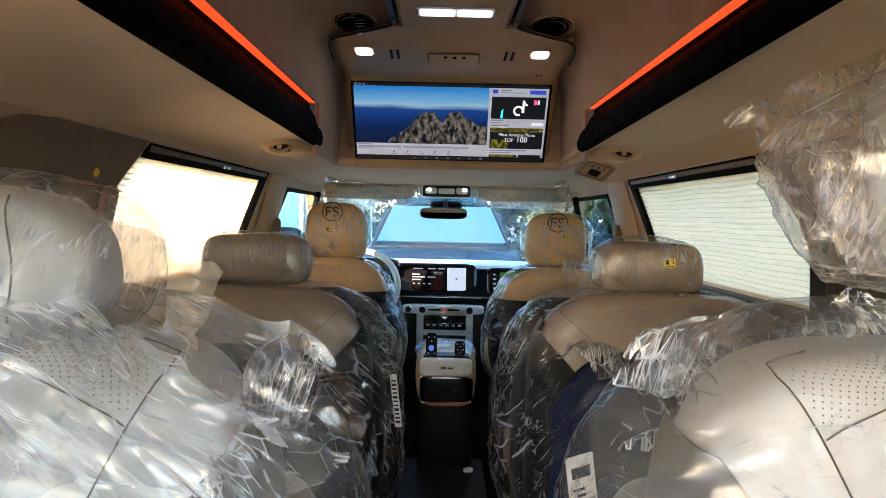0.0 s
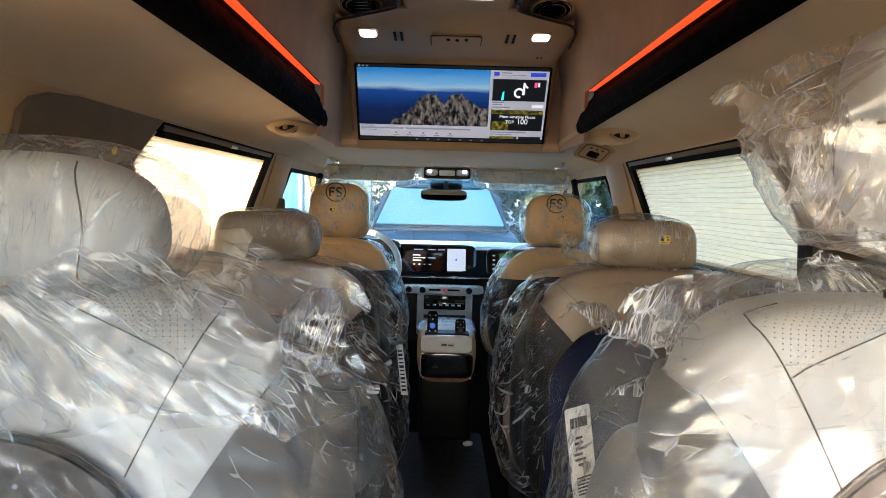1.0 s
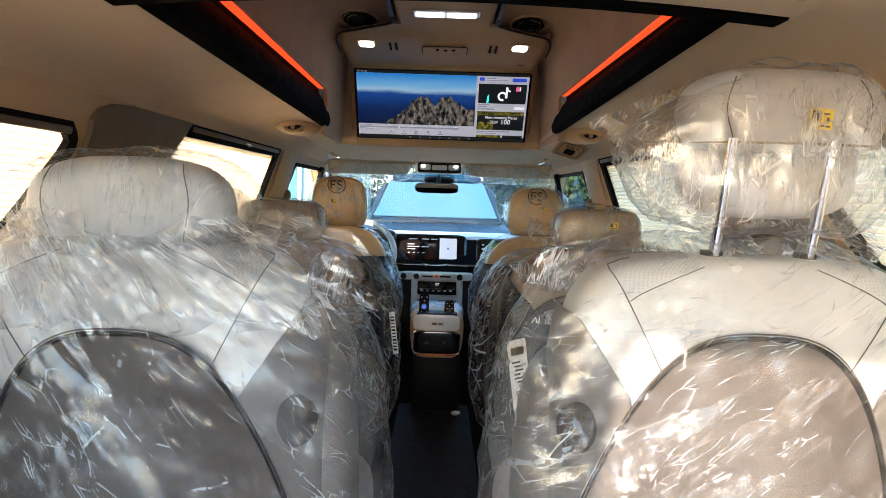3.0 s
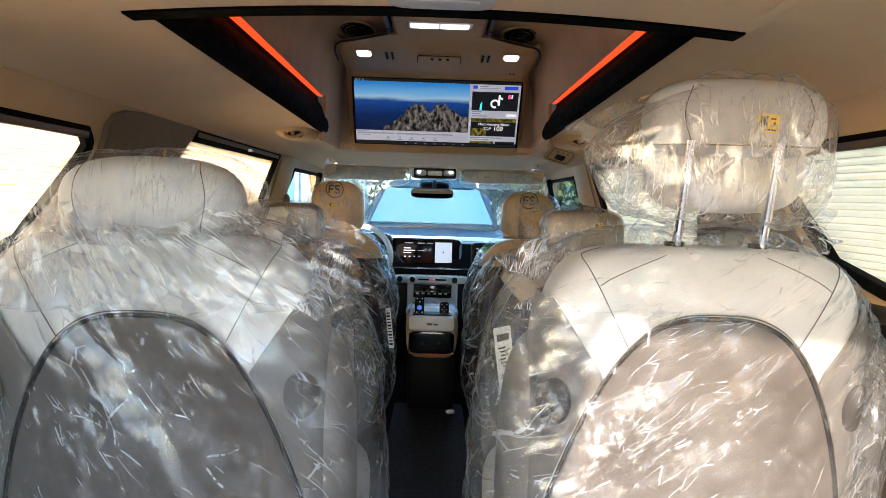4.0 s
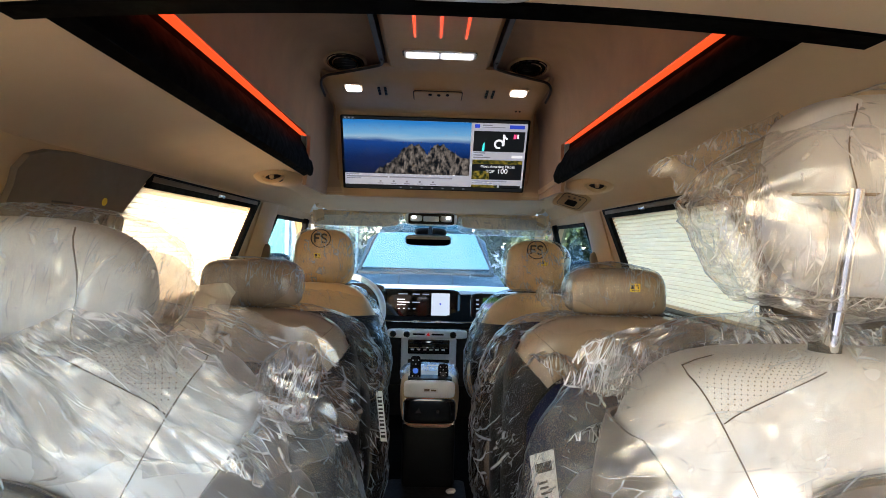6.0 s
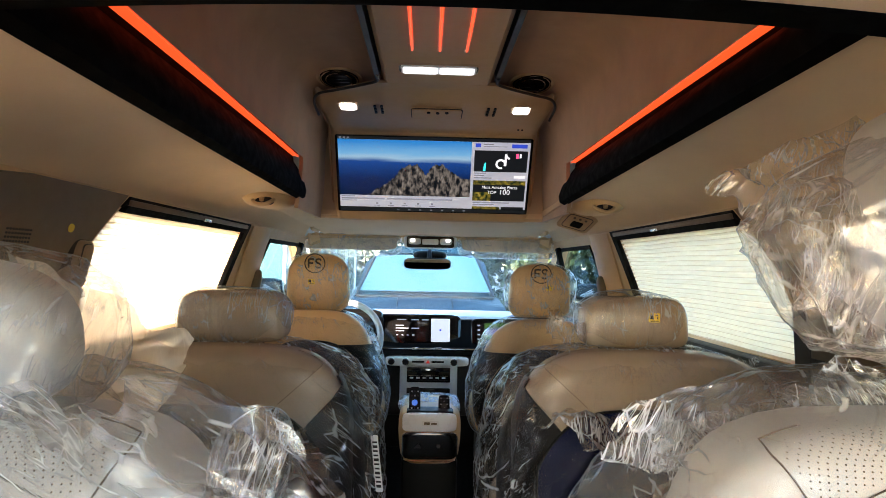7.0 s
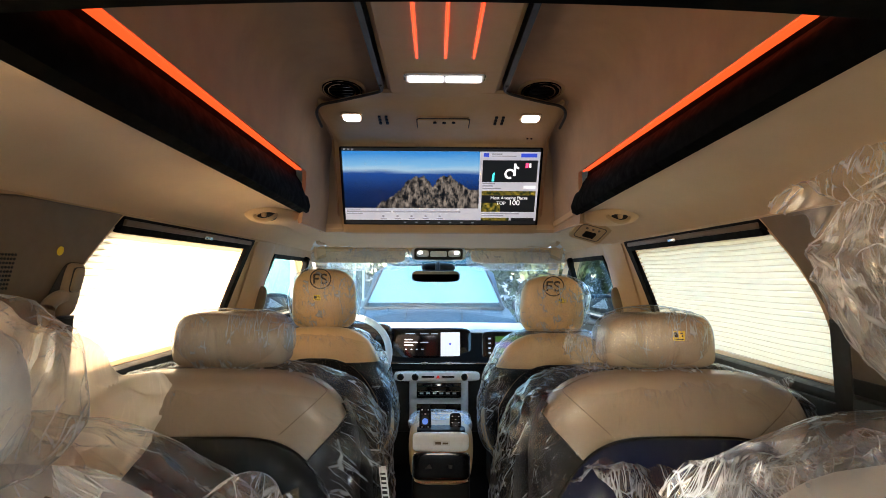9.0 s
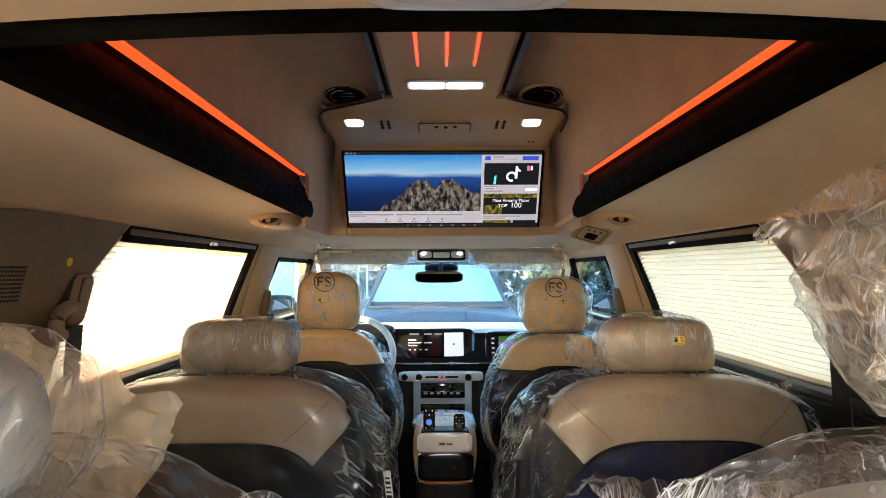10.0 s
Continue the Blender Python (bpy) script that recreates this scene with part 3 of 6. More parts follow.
# raised tailgate behind the cabin, out of view; placed to shape the sun patch
tg = thing("tailgate", "unseen white raised tailgate with beige lining above the open rear, shaping the sunlight", "tailgate", (0, -1.52, 1.218))
part("lining", blob(0.70, 0.28, 0.012, 7, 8, (0, -0.28, 0.012)), M_TRIM, tg, "beige lining")
part("outer_skin", blob(0.73, 0.30, 0.014, 7, 8, (0, -0.29, 0.045)), surface("white tailgate paint", (0.75, 0.75, 0.74), 0.3, vary=0.03, coat=0.5), tg)
# added flange, stops sun passing between tailgate and roof
part("sun_stop_flange", box(-0.72, 0.72, -0.012, 0.0, 0.018, 0.135, 0.004), M_TRIM, tg, "beige flange added to block a stripe of sun")
tg.rotation_euler = (radians(-15), 0, 0)
# outer roof skin and closing parts
prof = [(-0.78, 1.19), (-0.72, 1.33), (-0.62, 1.50), (-0.50, 1.68), (-0.30, 1.745), (0, 1.76), (0.30, 1.745), (0.50, 1.68), (0.62, 1.50), (0.72, 1.33), (0.78, 1.19)]
bm = sweep(prof, [-1.52, -1.1, -0.5, 0.3, 1.0, 1.6, 2.1, 2.5], lambda x, y, z: (x, y, 1.19 + (z - 1.19) * (0.62 if y < -1.0 else 1.0 if y < 1.9 else 0.72 if y < 2.3 else 0.25)))
tagged(part("roof", thick(bm, 0.03), surface("white vehicle paint", (0.75, 0.75, 0.74), 0.3, vary=0.03, coat=0.5)), "white painted raised vehicle roof", "roof", kind="structure")

# ceiling fittings
for x in (-0.064, 0.005, 0.073):
    led = thing("led_bar", "slim glowing red bar in the ceiling spine", "light strip", (x, 0.40, 1.606), "ceiling light bars")
    part("diffuser", blob(0.0042, 0.385, 0.004, 5, 6), M_LED, led)
    part("bezel", box(-0.0062, 0.0062, -0.39, 0.39, 0.001, 0.006, 0.001), M_TRIM, led)

lamp = thing("ceiling_lamp", "twin white reading lamp in a clear-lensed housing, lit", "ceiling lamp", (0.005, 0.912, 1.604))
part("housing", moved(slab(rounded(0.216, 0.066, 0.016), 0.006), pose(0, 0, -0.001)), M_CHROME, lamp, "slim bright bezel")
part("lens_frame", moved(slab(rounded(0.206, 0.062, 0.012), 0.008), pose(0, 0, -0.004)), M_LENS, lamp)
for sx in (-1, 1):
    part("lens", moved(slab(rounded(0.096, 0.05, 0.010), 0.005), pose(sx * 0.050, 0, -0.0065)), M_GLOWLENS, lamp)
    part("bulb", blob(0.030, 0.014, 0.003, 1.6, 5, (sx * 0.046, 0.0, -0.0075)), M_LAMP, lamp, "glowing white light")

vent = thing("ceiling_vent", "round black air vent with a chrome ring in the ceiling", "air vent", (-0.302, 1.145, 1.647), "ceiling vents")
vt = pose(0, 0, 0, -10)


def vent_ring(r, z, t):
    return moved(tube([(r * math.cos(a), r * math.sin(a), z) for a in (2 * math.pi * i / 32 for i in range(32))], t, 8, True), vt)


part("rim", vent_ring(0.066, 0.0, 0.006), M_TRIM, vent)
part("ring", vent_ring(0.056, -0.004, 0.003), M_CHROME, vent)
part("cup", moved(disc(0.060, 0.012, 32), vt), M_COVE, vent)
part("inner_ring", vent_ring(0.041, -0.007, 0.0022), M_CHROME, vent)
for j in range(4):
    y = -0.027 + 0.018 * j
    w = 0.038 * math.sqrt(max(0.1, 1 - (y / 0.042) ** 2))
    part("slat", moved(box(-w, w, -0.007, 0.007, -0.001, 0.001, 0.0006, 1), vt @ pose(0, y, -0.009, 30)), M_GLOSSB, vent)
copy_thing(vent, pose(0.303, 1.145, 1.647))
rl = thing("rear_ceiling_lamp", "unlit cream lamp housing on the low rear headliner", "ceiling lamp", (0.008, -0.196, 1.312))
part("housing", blob(0.078, 0.030, 0.008, 5, 6), M_LENS, rl, "cream housing")
part("lens", blob(0.055, 0.018, 0.003, 5, 5, (0, 0, -0.0075)), M_LENS, rl)

# screen housing
tv = thing("ceiling_screen", "wide lit display in a tan housing hanging from the ceiling", "display", (0, 1.40, 1.44))
T0 = Vector((0, 1.40, 1.44))
# section of the housing: soffit, then the screen face
sec = [(1.165, 1.6095), (1.19, 1.6065), (1.24, 1.589), (1.36, 1.577), (1.455, 1.570), (1.485, 1.560), (1.50, 1.545), (1.60, 1.365), (1.652, 1.262), (1.662, 1.248), (1.68, 1.245)]
sec = smooth_line([(0, y, z) for y, z in sec], 4)


def tv_half(y):
    return 0.392 if y > 1.26 else 0.395 - 0.01 * (1.26 - y) / 0.1


def tv_skin(u, v):
    i = min(len(sec) - 1, round(v * (len(sec) - 1)))
    p = sec[i]
    s = (u - 0.5) * 2
    reach = 1.062 + 0.118 * max(0.0, min(1.0, (abs(s) - 0.46) / 0.46))
    y = p.y if p.y > 1.26 else reach + (p.y - 1.165) / 0.095 * (1.26 - reach)
    edge = max(0.0, (abs(s) - 0.93) / 0.07)
    return (tv_half(p.y) * s - 0, y - 1.40 + 0.030 * edge ** 2 * (1 if p.y > 1.3 else 0.3), p.z - 1.44 + 0.018 * edge ** 2)


part("housing", thick(sheet(60, len(sec) - 1, tv_skin), 0.01), M_TRIM, tv, "tan moulded housing")
for s in (-1, 1):
    bm = sheet(2, len(sec) - 1, lambda u, v: (s * 0.392, (sec[round(v * (len(sec) - 1))].y - 1.40 + 0.028) * (1 - u) + 0.27 * u, sec[round(v * (len(sec) - 1))].z - 1.44 + 0.02))
    part("side_cheek", thick(bm, 0.008), M_SUEDE, tv)
# display face: x along, y up the face
SB, ST = Vector((0, 1.637, 1.281)), Vector((0, 1.500, 1.552))
fy = (ST - SB).normalized()
fz = Vector((1, 0, 0)).cross(fy)
FACE = Matrix(((1, fy.x, fz.x, 0.003), (0, fy.y, fz.y, (SB.y + ST.y) / 2 - T0.y), (0, fy.z, fz.z, (SB.z + ST.z) / 2 - T0.z), (0, 0, 0, 1))) @ Matrix.Translation((0, 0, 0.004))
SW, SH = 0.744, (ST - SB).length
part("bezel", moved(slab(rounded(SW, SH, 0.006), 0.006), FACE), M_GLOSSB, tv, "glossy black bezel", False)


def lit_image(name, maker, strength=1.0):
    n = Nodes(name)
    n.b.inputs["Base Color"].default_value = (0.01, 0.01, 0.01, 1)
    n.b.inputs["Roughness"].default_value = 0.15
    n.link(maker(n), n.b.inputs["Emission Color"])
    n.b.inputs["Emission Strength"].default_value = strength
    return n.mat


def sky_pic(n):
    s = n.add("ShaderNodeSeparateXYZ")
    n.link(n.co, s.inputs[0])
    r = n.add("ShaderNodeValToRGB")
    cr = r.color_ramp
    z0 = SB.z - T0.z
    stops = [(0.0, (0.002, 0.008, 0.03)), (0.40, (0.004, 0.02, 0.09)), (0.66, (0.01, 0.06, 0.26)), (0.74, (0.30, 0.50, 0.66)), (0.80, (0.16, 0.42, 0.68)), (1.0, (0.02, 0.22, 0.58))]
    m = n.add("ShaderNodeMapRange")
    m.inputs["From Min"].default_value, m.inputs["From Max"].default_value = 0.0 + z0 + 0.05, z0 + 0.262
    wob = n.add("ShaderNodeMath")
    wob.operation = "MULTIPLY_ADD"
    wob.inputs[1].default_value = 0.028
    n.link(n.noise(14, 5, (0.35, 1, 2.5)), wob.inputs[0]), n.link(s.outputs[2], wob.inputs[2])
    n.link(wob.outputs[0], m.inputs[0]), n.link(m.outputs[0], r.inputs[0])
    cr.elements[0].position, cr.elements[0].color = stops[0][0], (*stops[0][1], 1)
    cr.elements[1].position, cr.elements[1].color = stops[-1][0], (*stops[-1][1], 1)
    for p, c in stops[1:-1]:
        cr.elements.new(p).color = (*c, 1)
    return r.outputs[0]


def rock_pic(n):
    return n.ramp(n.noise(55, 9, (1.3, 1, 0.55), 0.75), 0.45, 0.70, (0.006, 0.008, 0.012), (0.60, 0.52, 0.44))


def moss_pic(n):
    return n.ramp(n.noise(75, 6), 0.4, 0.68, (0.006, 0.016, 0.006), (0.30, 0.22, 0.03))


S_SKY = lit_image("screen sky picture", sky_pic, 0.085)
S_ROCK = lit_image("screen rock picture", rock_pic, 0.052)
S_MOSS = lit_image("screen garden picture", moss_pic, 0.10)
S_PAGE = glow("screen page", (0.60, 0.63, 0.72), 0.047)
S_BLACK = glow("screen black", (0.004, 0.005, 0.006), 0.15)
S_GREY = glow("screen grey text", (0.16, 0.17, 0.20), 0.13)
S_BLUE = glow("screen blue", (0.02, 0.05, 0.42), 0.12)
S_WHITE = glow("screen white", (0.85, 0.87, 0.9), 0.085)
S_TEAL = glow("screen teal", (0.02, 0.5, 0.52), 0.2)
S_PINK = glow("screen pink", (0.7, 0.05, 0.14), 0.2)


def on_face(x0, x1, y0, y1, layer, mat, name, label=""):
    """A rectangle on the display; x and y from 0 to 1 across it, y down."""
    bm = bmesh.new()
    z = 0.0065 + 0.0006 * layer
    q = [bm.verts.new(((x - 0.5) * SW, (0.5 - y) * SH, z)) for x, y in ((x0, y1), (x1, y1), (x1, y0), (x0, y0))]
    bm.faces.new(q)
    return part(name, moved(bm, FACE), mat, tv, label, False)


on_face(0.012, 0.988, 0.05, 0.935, 0, S_PAGE, "page", "white web page")
on_face(0.012, 0.690, 0.05, 0.775, 1, S_SKY, "picture", "picture of blue sky and hazy hills")
ridge = [(0.17, 0.775), (0.19, 0.71), (0.23, 0.66), (0.27, 0.58), (0.295, 0.55), (0.32, 0.44), (0.345, 0.41), (0.375, 0.36), (0.395, 0.38), (0.415, 0.35), (0.44, 0.42), (0.46, 0.50), (0.485, 0.40), (0.505, 0.36), (0.53, 0.37), (0.545, 0.34), (0.575, 0.42), (0.60, 0.46), (0.63, 0.50), (0.66, 0.53), (0.69, 0.52), (0.69, 0.775)]
rng = random.Random(4)
jag = []
for (xa, ya), (xb, yb) in zip(ridge, ridge[1:]):
    for i in range(4):
        t = i / 4
        jag.append((xa + (xb - xa) * t + rng.uniform(-0.002, 0.002) * (i > 0), ya + (yb - ya) * t + rng.uniform(-0.018, 0.018) * (i > 0 and ya < 0.77)))
jag.append(ridge[-1])
bm = slab([((x - 0.5) * SW, (0.5 - y) * SH) for x, y in jag], 0.0002)
part("mountain_picture", moved(bm, FACE @ Matrix.Translation((0, 0, 0.0082))), S_ROCK, tv, "picture of craggy grey mountain peaks", False)
on_face(0.012, 0.988, 0.012, 0.05, 0, S_BLACK, "status_bar")
on_face(0.012, 0.988, 0.945, 0.988, 0, S_BLACK, "navigation_bar")
for i in range(7):
    on_face(0.31 + 0.058 * i, 0.322 + 0.058 * i, 0.958, 0.975, 1, S_GREY, "screen_icon")
for i in range(3):
    on_face(0.02 + 0.02 * i, 0.03 + 0.02 * i, 0.022, 0.04, 1, S_GREY, "screen_icon")
for x0, x1, y in ((0.02, 0.09, 0.793), (0.02, 0.245, 0.822), (0.255, 0.60, 0.822), (0.02, 0.10, 0.848)):
    on_face(x0, x1, y - (0.011 if x1 - x0 > 0.15 else 0.006), y + (0.011 if x1 - x0 > 0.15 else 0.006), 1, S_GREY, "text_bar")
for i in range(5):
    on_face(0.20 + 0.072 * i, 0.211 + 0.072 * i, 0.872, 0.895, 1, S_GREY, "screen_icon")
    on_face(0.19 + 0.072 * i, 0.221 + 0.072 * i, 0.908, 0.918, 1, S_GREY, "text_bar")
on_face(0.708, 0.735, 0.068, 0.115, 1, S_BLUE, "page_badge")
on_face(0.748, 0.80, 0.072, 0.085, 1, S_GREY, "text_bar")
on_face(0.748, 0.87, 0.10, 0.108, 1, S_GREY, "text_bar")
on_face(0.893, 0.972, 0.07, 0.118, 1, S_BLUE, "page_button")
th = on_face(0.705, 0.978, 0.155, 0.43, 1, S_BLACK, "thumbnail", "black thumbnail with a white mark")


def face_pt(x, y):
    return ((x - 0.5) * SW, (0.5 - y) * SH, 0.0086)


note = join(tube([face_pt(0.842 + 0.022 * math.cos(a), 0.325 + 0.052 * math.sin(a)) for a in (math.pi * (0.1 + 1.75 * i / 18) + 0.9 for i in range(19))], 0.0042, 6), tube([face_pt(0.866, 0.345), face_pt(0.866, 0.195)], 0.0042, 6), tube([face_pt(0.866, 0.20), face_pt(0.872, 0.235), face_pt(0.885, 0.255)], 0.0040, 6))
part("white_mark", moved(note, FACE), S_WHITE, th)
on_face(0.918, 0.932, 0.19, 0.25, 2, S_PINK, "pink_mark")
on_face(0.936, 0.946, 0.19, 0.245, 2, S_WHITE, "pale_mark")
bm = slab([face_pt(0.752, 0.42)[:2], face_pt(0.765, 0.42)[:2], face_pt(0.766, 0.30)[:2], face_pt(0.756, 0.33)[:2]], 0.0002)
part("teal_mark", moved(bm, FACE @ Matrix.Translation((0, 0, 0.0086))), S_TEAL, th, "", False)
for x0, x1, y in ((0.708, 0.77, 0.45), (0.708, 0.76, 0.48), (0.708, 0.80, 0.512)):
    on_face(x0, x1, y - 0.008, y + 0.008, 1, S_GREY, "text_bar")
on_face(0.915, 0.975, 0.475, 0.512, 1, S_WHITE, "page_button")
th2 = on_face(0.705, 0.978, 0.545, 0.82, 1, S_BLACK, "thumbnail", "dark thumbnail with pale lettering")
on_face(0.706, 0.80, 0.70, 0.82, 2, S_MOSS, "garden_picture")
on_face(0.706, 0.977, 0.546, 0.60, 2, S_MOSS, "garden_picture")
words("Most Amazing Places", 0.0165, S_WHITE, th2, FACE @ Matrix.Translation(face_pt(0.845, 0.635)), depth=0.0002)
words("TOP", 0.018, S_WHITE, th2, FACE @ Matrix.Translation(face_pt(0.805, 0.705)), depth=0.0002)
words("100", 0.029, S_WHITE, th2, FACE @ Matrix.Translation(face_pt(0.872, 0.70)), depth=0.0002)
for x0, x1, y in ((0.708, 0.90, 0.845), (0.708, 0.82, 0.872)):
    on_face(x0, x1, y - 0.007, y + 0.007, 1, S_GREY, "text_bar")
on_face(0.705, 0.85, 0.90, 0.935, 1, S_MOSS, "garden_picture")
on_face(0.86, 0.978, 0.90, 0.935, 1, S_BLACK, "thumbnail")
# soffit fittings: spots, louvres, control panel
slope = math.degrees(math.atan2(-0.012, 0.12))
for s in (-1, 1):
    sp = part("spot_frame", moved(slab(rounded(0.066, 0.062, 0.012), 0.006), pose(s * 0.285, 1.236 - 1.40, 1.5845 - 1.44, slope - 2)), M_TRIM, tv)
    part("spot_lamp", moved(blob(0.027, 0.025, 0.004, 5, 5), pose(s * 0.285, 1.236 - 1.40, 1.5838 - 1.44, slope - 2)), M_LAMP, sp, "glowing white spot")
    for i in range(2):
        for j in range(3):
            part("louvre", moved(slab(rounded(0.009, 0.016, 0.003), 0.004), pose(s * (0.176 + 0.022 * i), 1.232 + 0.026 * j - 1.40, 1.5835 - 0.0028 * j - 1.44, slope)), M_BLACK, tv)
cp = part("control_panel", moved(slab(rounded(0.165, 0.085, 0.010), 0.012), pose(0.006, 1.272 - 1.40, 1.572 - 1.44, slope)), M_TRIM, tv, "tan control panel")
part("panel_gap", moved(tube([(q[0], q[1], 0) for q in rounded(0.169, 0.089, 0.012)], 0.0018, 6, True), pose(0.006, 1.272 - 1.40, 1.576 - 1.44, slope)), M_DTHREAD, cp)
for i in range(3):
    part("button", moved(disc(0.006, 0.004, 12), pose(-0.024 + 0.030 * i + 0.003, 1.245 - 1.40 + 0.004 * (i == 1), 1.572 - 1.44, slope)), M_BLACK, cp)
for i in range(2):
    part("sensor", disc(0.0035, 0.004, 10, (0.308 + 0.014 * i, 1.44 - 1.40, 1.5685 - 1.44)), M_BLACK, tv)


# ---------------------------------------------------------------- seats
class Back:
    """The rounded shell of a seat back: half width a, half depth b, from z0 to z1; it leans back by lean."""

    def __init__(self, a, b, z0, z1, k=4.5, lean=0.12, kz=5.0, taper=0.0):
        self.a, self.b, self.k, self.kz, self.lean, self.taper = a, b, k, kz, lean, taper
        self.zc, self.c = (z0 + z1) / 2, (z1 - z0) / 2
        self.z1 = z1

    def at(self, phi, z, off=0.0):
        q = min(0.99999, abs((z - self.zc) / self.c))
        h = (1 - q ** self.kz) ** (1 / self.kz)
        a, b = self.a * (1 - self.taper * max(0, (z - self.zc) / self.c)) * h + off, self.b * h + off
        c, s = math.cos(phi), math.sin(phi)
        r = (abs(c) ** self.k + abs(s) ** self.k) ** (-1 / self.k)
        return Vector((a * r * c, b * r * s + self.b - self.lean * (z - self.zc), z))

    def phi(self, x, z):
        """The angle at which the rear face has this x."""
        q = min(0.99999, abs((z - self.zc) / self.c))
        h = (1 - q ** self.kz) ** (1 / self.kz)
        X = max(-0.999, min(0.999, x / (self.a * (1 - self.taper * max(0, (z - self.zc) / self.c)) * h)))
        return math.atan2(-((1 - abs(X) ** self.k) ** (1 / self.k)), X)

    def on(self, x, z, off=0.0):
        return self.at(self.phi(x, z), z, off)

    def body(self, n=44, m=40):
        def f(u, v):
            t = math.sin((v - 0.5) * math.pi)
            return self.at(2 * math.pi * u, self.zc + self.c * 0.9999 * t)
        bm = sheet(n, m, f, True)
        bmesh.ops.holes_fill(bm, edges=bm.edges[:])
        return bm

    def patch(self, z0, z1, lo, hi, off, nu=24, nv=30, ease=1.0):
        """A piece that lies on the shell between the angles lo(z) and hi(z)."""
        def f(u, v):
            z = z0 + (z1 - z0) * (1 - (1 - v) ** ease)
            return self.at(lo(z) + (hi(z) - lo(z)) * u, z, off)
        return thick(sheet(nu, nv, f), -0.004)


def stitches(line, material, parent, r=0.0011, step=0.009, name="stitching"):
    """Short threads along a line, in one mesh."""
    pts = [Vector(p) for p in line]
    bm = None
    run, out = 0.0, []
    for a, b in zip(pts, pts[1:]):
        d = (b - a).length
        t = 0.0
        while run + (d - t) >= step:
            t += step - run
            run = 0.0
            p = a.lerp(b, t / d)
            out.append((p - (b - a).normalized() * step * 0.3, p + (b - a).normalized() * step * 0.3))
        run += d - t
    bms = [tube(o, r, 4) for o in out]
    if bms:
        return part(name, join(*bms), material, parent)


def headrest(parent, cx, y, z, w, h, d, mat, folded=False, seam=True, k=3.2):
    """A padded headrest whose rear face lies at y; z is its foot."""
    def wp(p):
        return (p.x * (1 - 0.05 * p.z / (h / 2) - 0.06 * max(0, p.z / (h / 2)) ** 2), p.y - 0.10 * p.x * p.x / w + 0.12 * p.z * 0, p.z)
    if folded:
        hr = part("headrest", blob(w / 2, d / 2, h * 0.30, 3.2, 12, (cx, y + d / 2, z + h * 0.71), wp), mat, parent)
        part("headrest_lower_pad", blob(w / 2 * 0.93, d * 0.32, h * 0.36, 3.2, 10, (cx, y + d * 0.62, z + h * 0.36)), mat, hr)
        lip = [(cx + w / 2 * 0.97 * math.sin(t), y + d * 0.5 - d * 0.5 * max(0.0, math.cos(t)) ** 0.35, z + h * 0.50) for t in (radians(-80 + 8 * i) for i in range(21))]
        part("headrest_seam", tube(lip, 0.0015, 6), M_CTRIM, hr)
    else:
        hr = part("headrest", blob(w / 2, d / 2, h / 2, k, 12, (cx, y + d / 2, z + h / 2), wp), mat, parent)
    if seam:
        for s in (-1, 1):
            line = [(cx + s * (w * 0.30 + 0.012 * math.sin(q * 3.1)), y + 0.004 - 0.006 * math.sin(q * math.pi), z + h * (0.52 + 0.40 * q if folded else 0.08 + 0.84 * q)) for q in (i / 12 for i in range(13))]
            line = [(px, y + d / 2 - d / 2 * max(0.02, 1 - abs((pz - z - (h * 0.71 if folded else h / 2)) / (h * 0.30 if folded else h / 2)) ** 3.2 - 0.6 ** 3.2 * 0.9) ** (1 / 3.2) - 0.001 - 0.10 * (px - cx) ** 2 / w, pz) for px, py, pz in line]
            part("headrest_stitching", tube(line, 0.0007, 5), M_DTHREAD, hr)
    return hr


def sticker(parent, at, w, h, name="yellow_sticker", tilt=0.0, rx=90.0, big=False):
    """A yellow paper sticker with unreadable print, facing the rear."""
    m = Matrix.Translation(at) @ pose(0, 0, 0, rx, 0, 0) @ pose(0, 0, 0, 0, 0, tilt)
    st = part(name, moved(slab(rounded(w, h, 0.0015, 2), 0.0008), m), M_YELLOW, parent, "yellow sticker with small dark print", False)
    rows = [(-w * 0.24, h * 0.10, w * 0.36, h * 0.55), (w * 0.2, h * 0.25, w * 0.26, h * 0.10), (w * 0.28, -h * 0.02, w * 0.12, h * 0.2), (w * 0.05, -h * 0.36, w * 0.7, h * 0.09)]
    part("print", bars(rows, M_INK, m, 0.0011), M_INK, st, "", False)
    return st


def ring_mark(parent, at, r, rx=90.0, rz=0.0):
    """A dark ring with plain strokes inside, printed on the headrest cover."""
    m = Matrix.Translation(at) @ pose(0, 0, 0, rx, 0, rz)
    bms = [tube([(r * math.cos(a), r * 0.94 * math.sin(a), 0) for a in (2 * math.pi * i / 32 for i in range(32))], r * 0.055, 6, True)]
    t = r * 0.085
    f = [((-0.62, -0.45), (-0.62, 0.45)), ((-0.62, 0.42), (-0.08, 0.42)), ((-0.62, 0.02), (-0.18, 0.02))]
    for a, b in f:
        bms.append(tube([(a[0] * r, a[1] * r, 0), (b[0] * r, b[1] * r, 0)], t, 6))
    s = [(0.60, 0.30), (0.50, 0.42), (0.30, 0.44), (0.12, 0.36), (0.10, 0.20), (0.22, 0.06), (0.42, -0.02), (0.58, -0.14), (0.58, -0.32), (0.44, -0.43), (0.24, -0.44), (0.06, -0.30)]
    bms.append(tube([(x * r, y * r, 0) for x, y in s], t, 6))
    return part("printed_ring", moved(join(*bms), m), M_BROWNINK, parent, "dark printed ring with strokes")


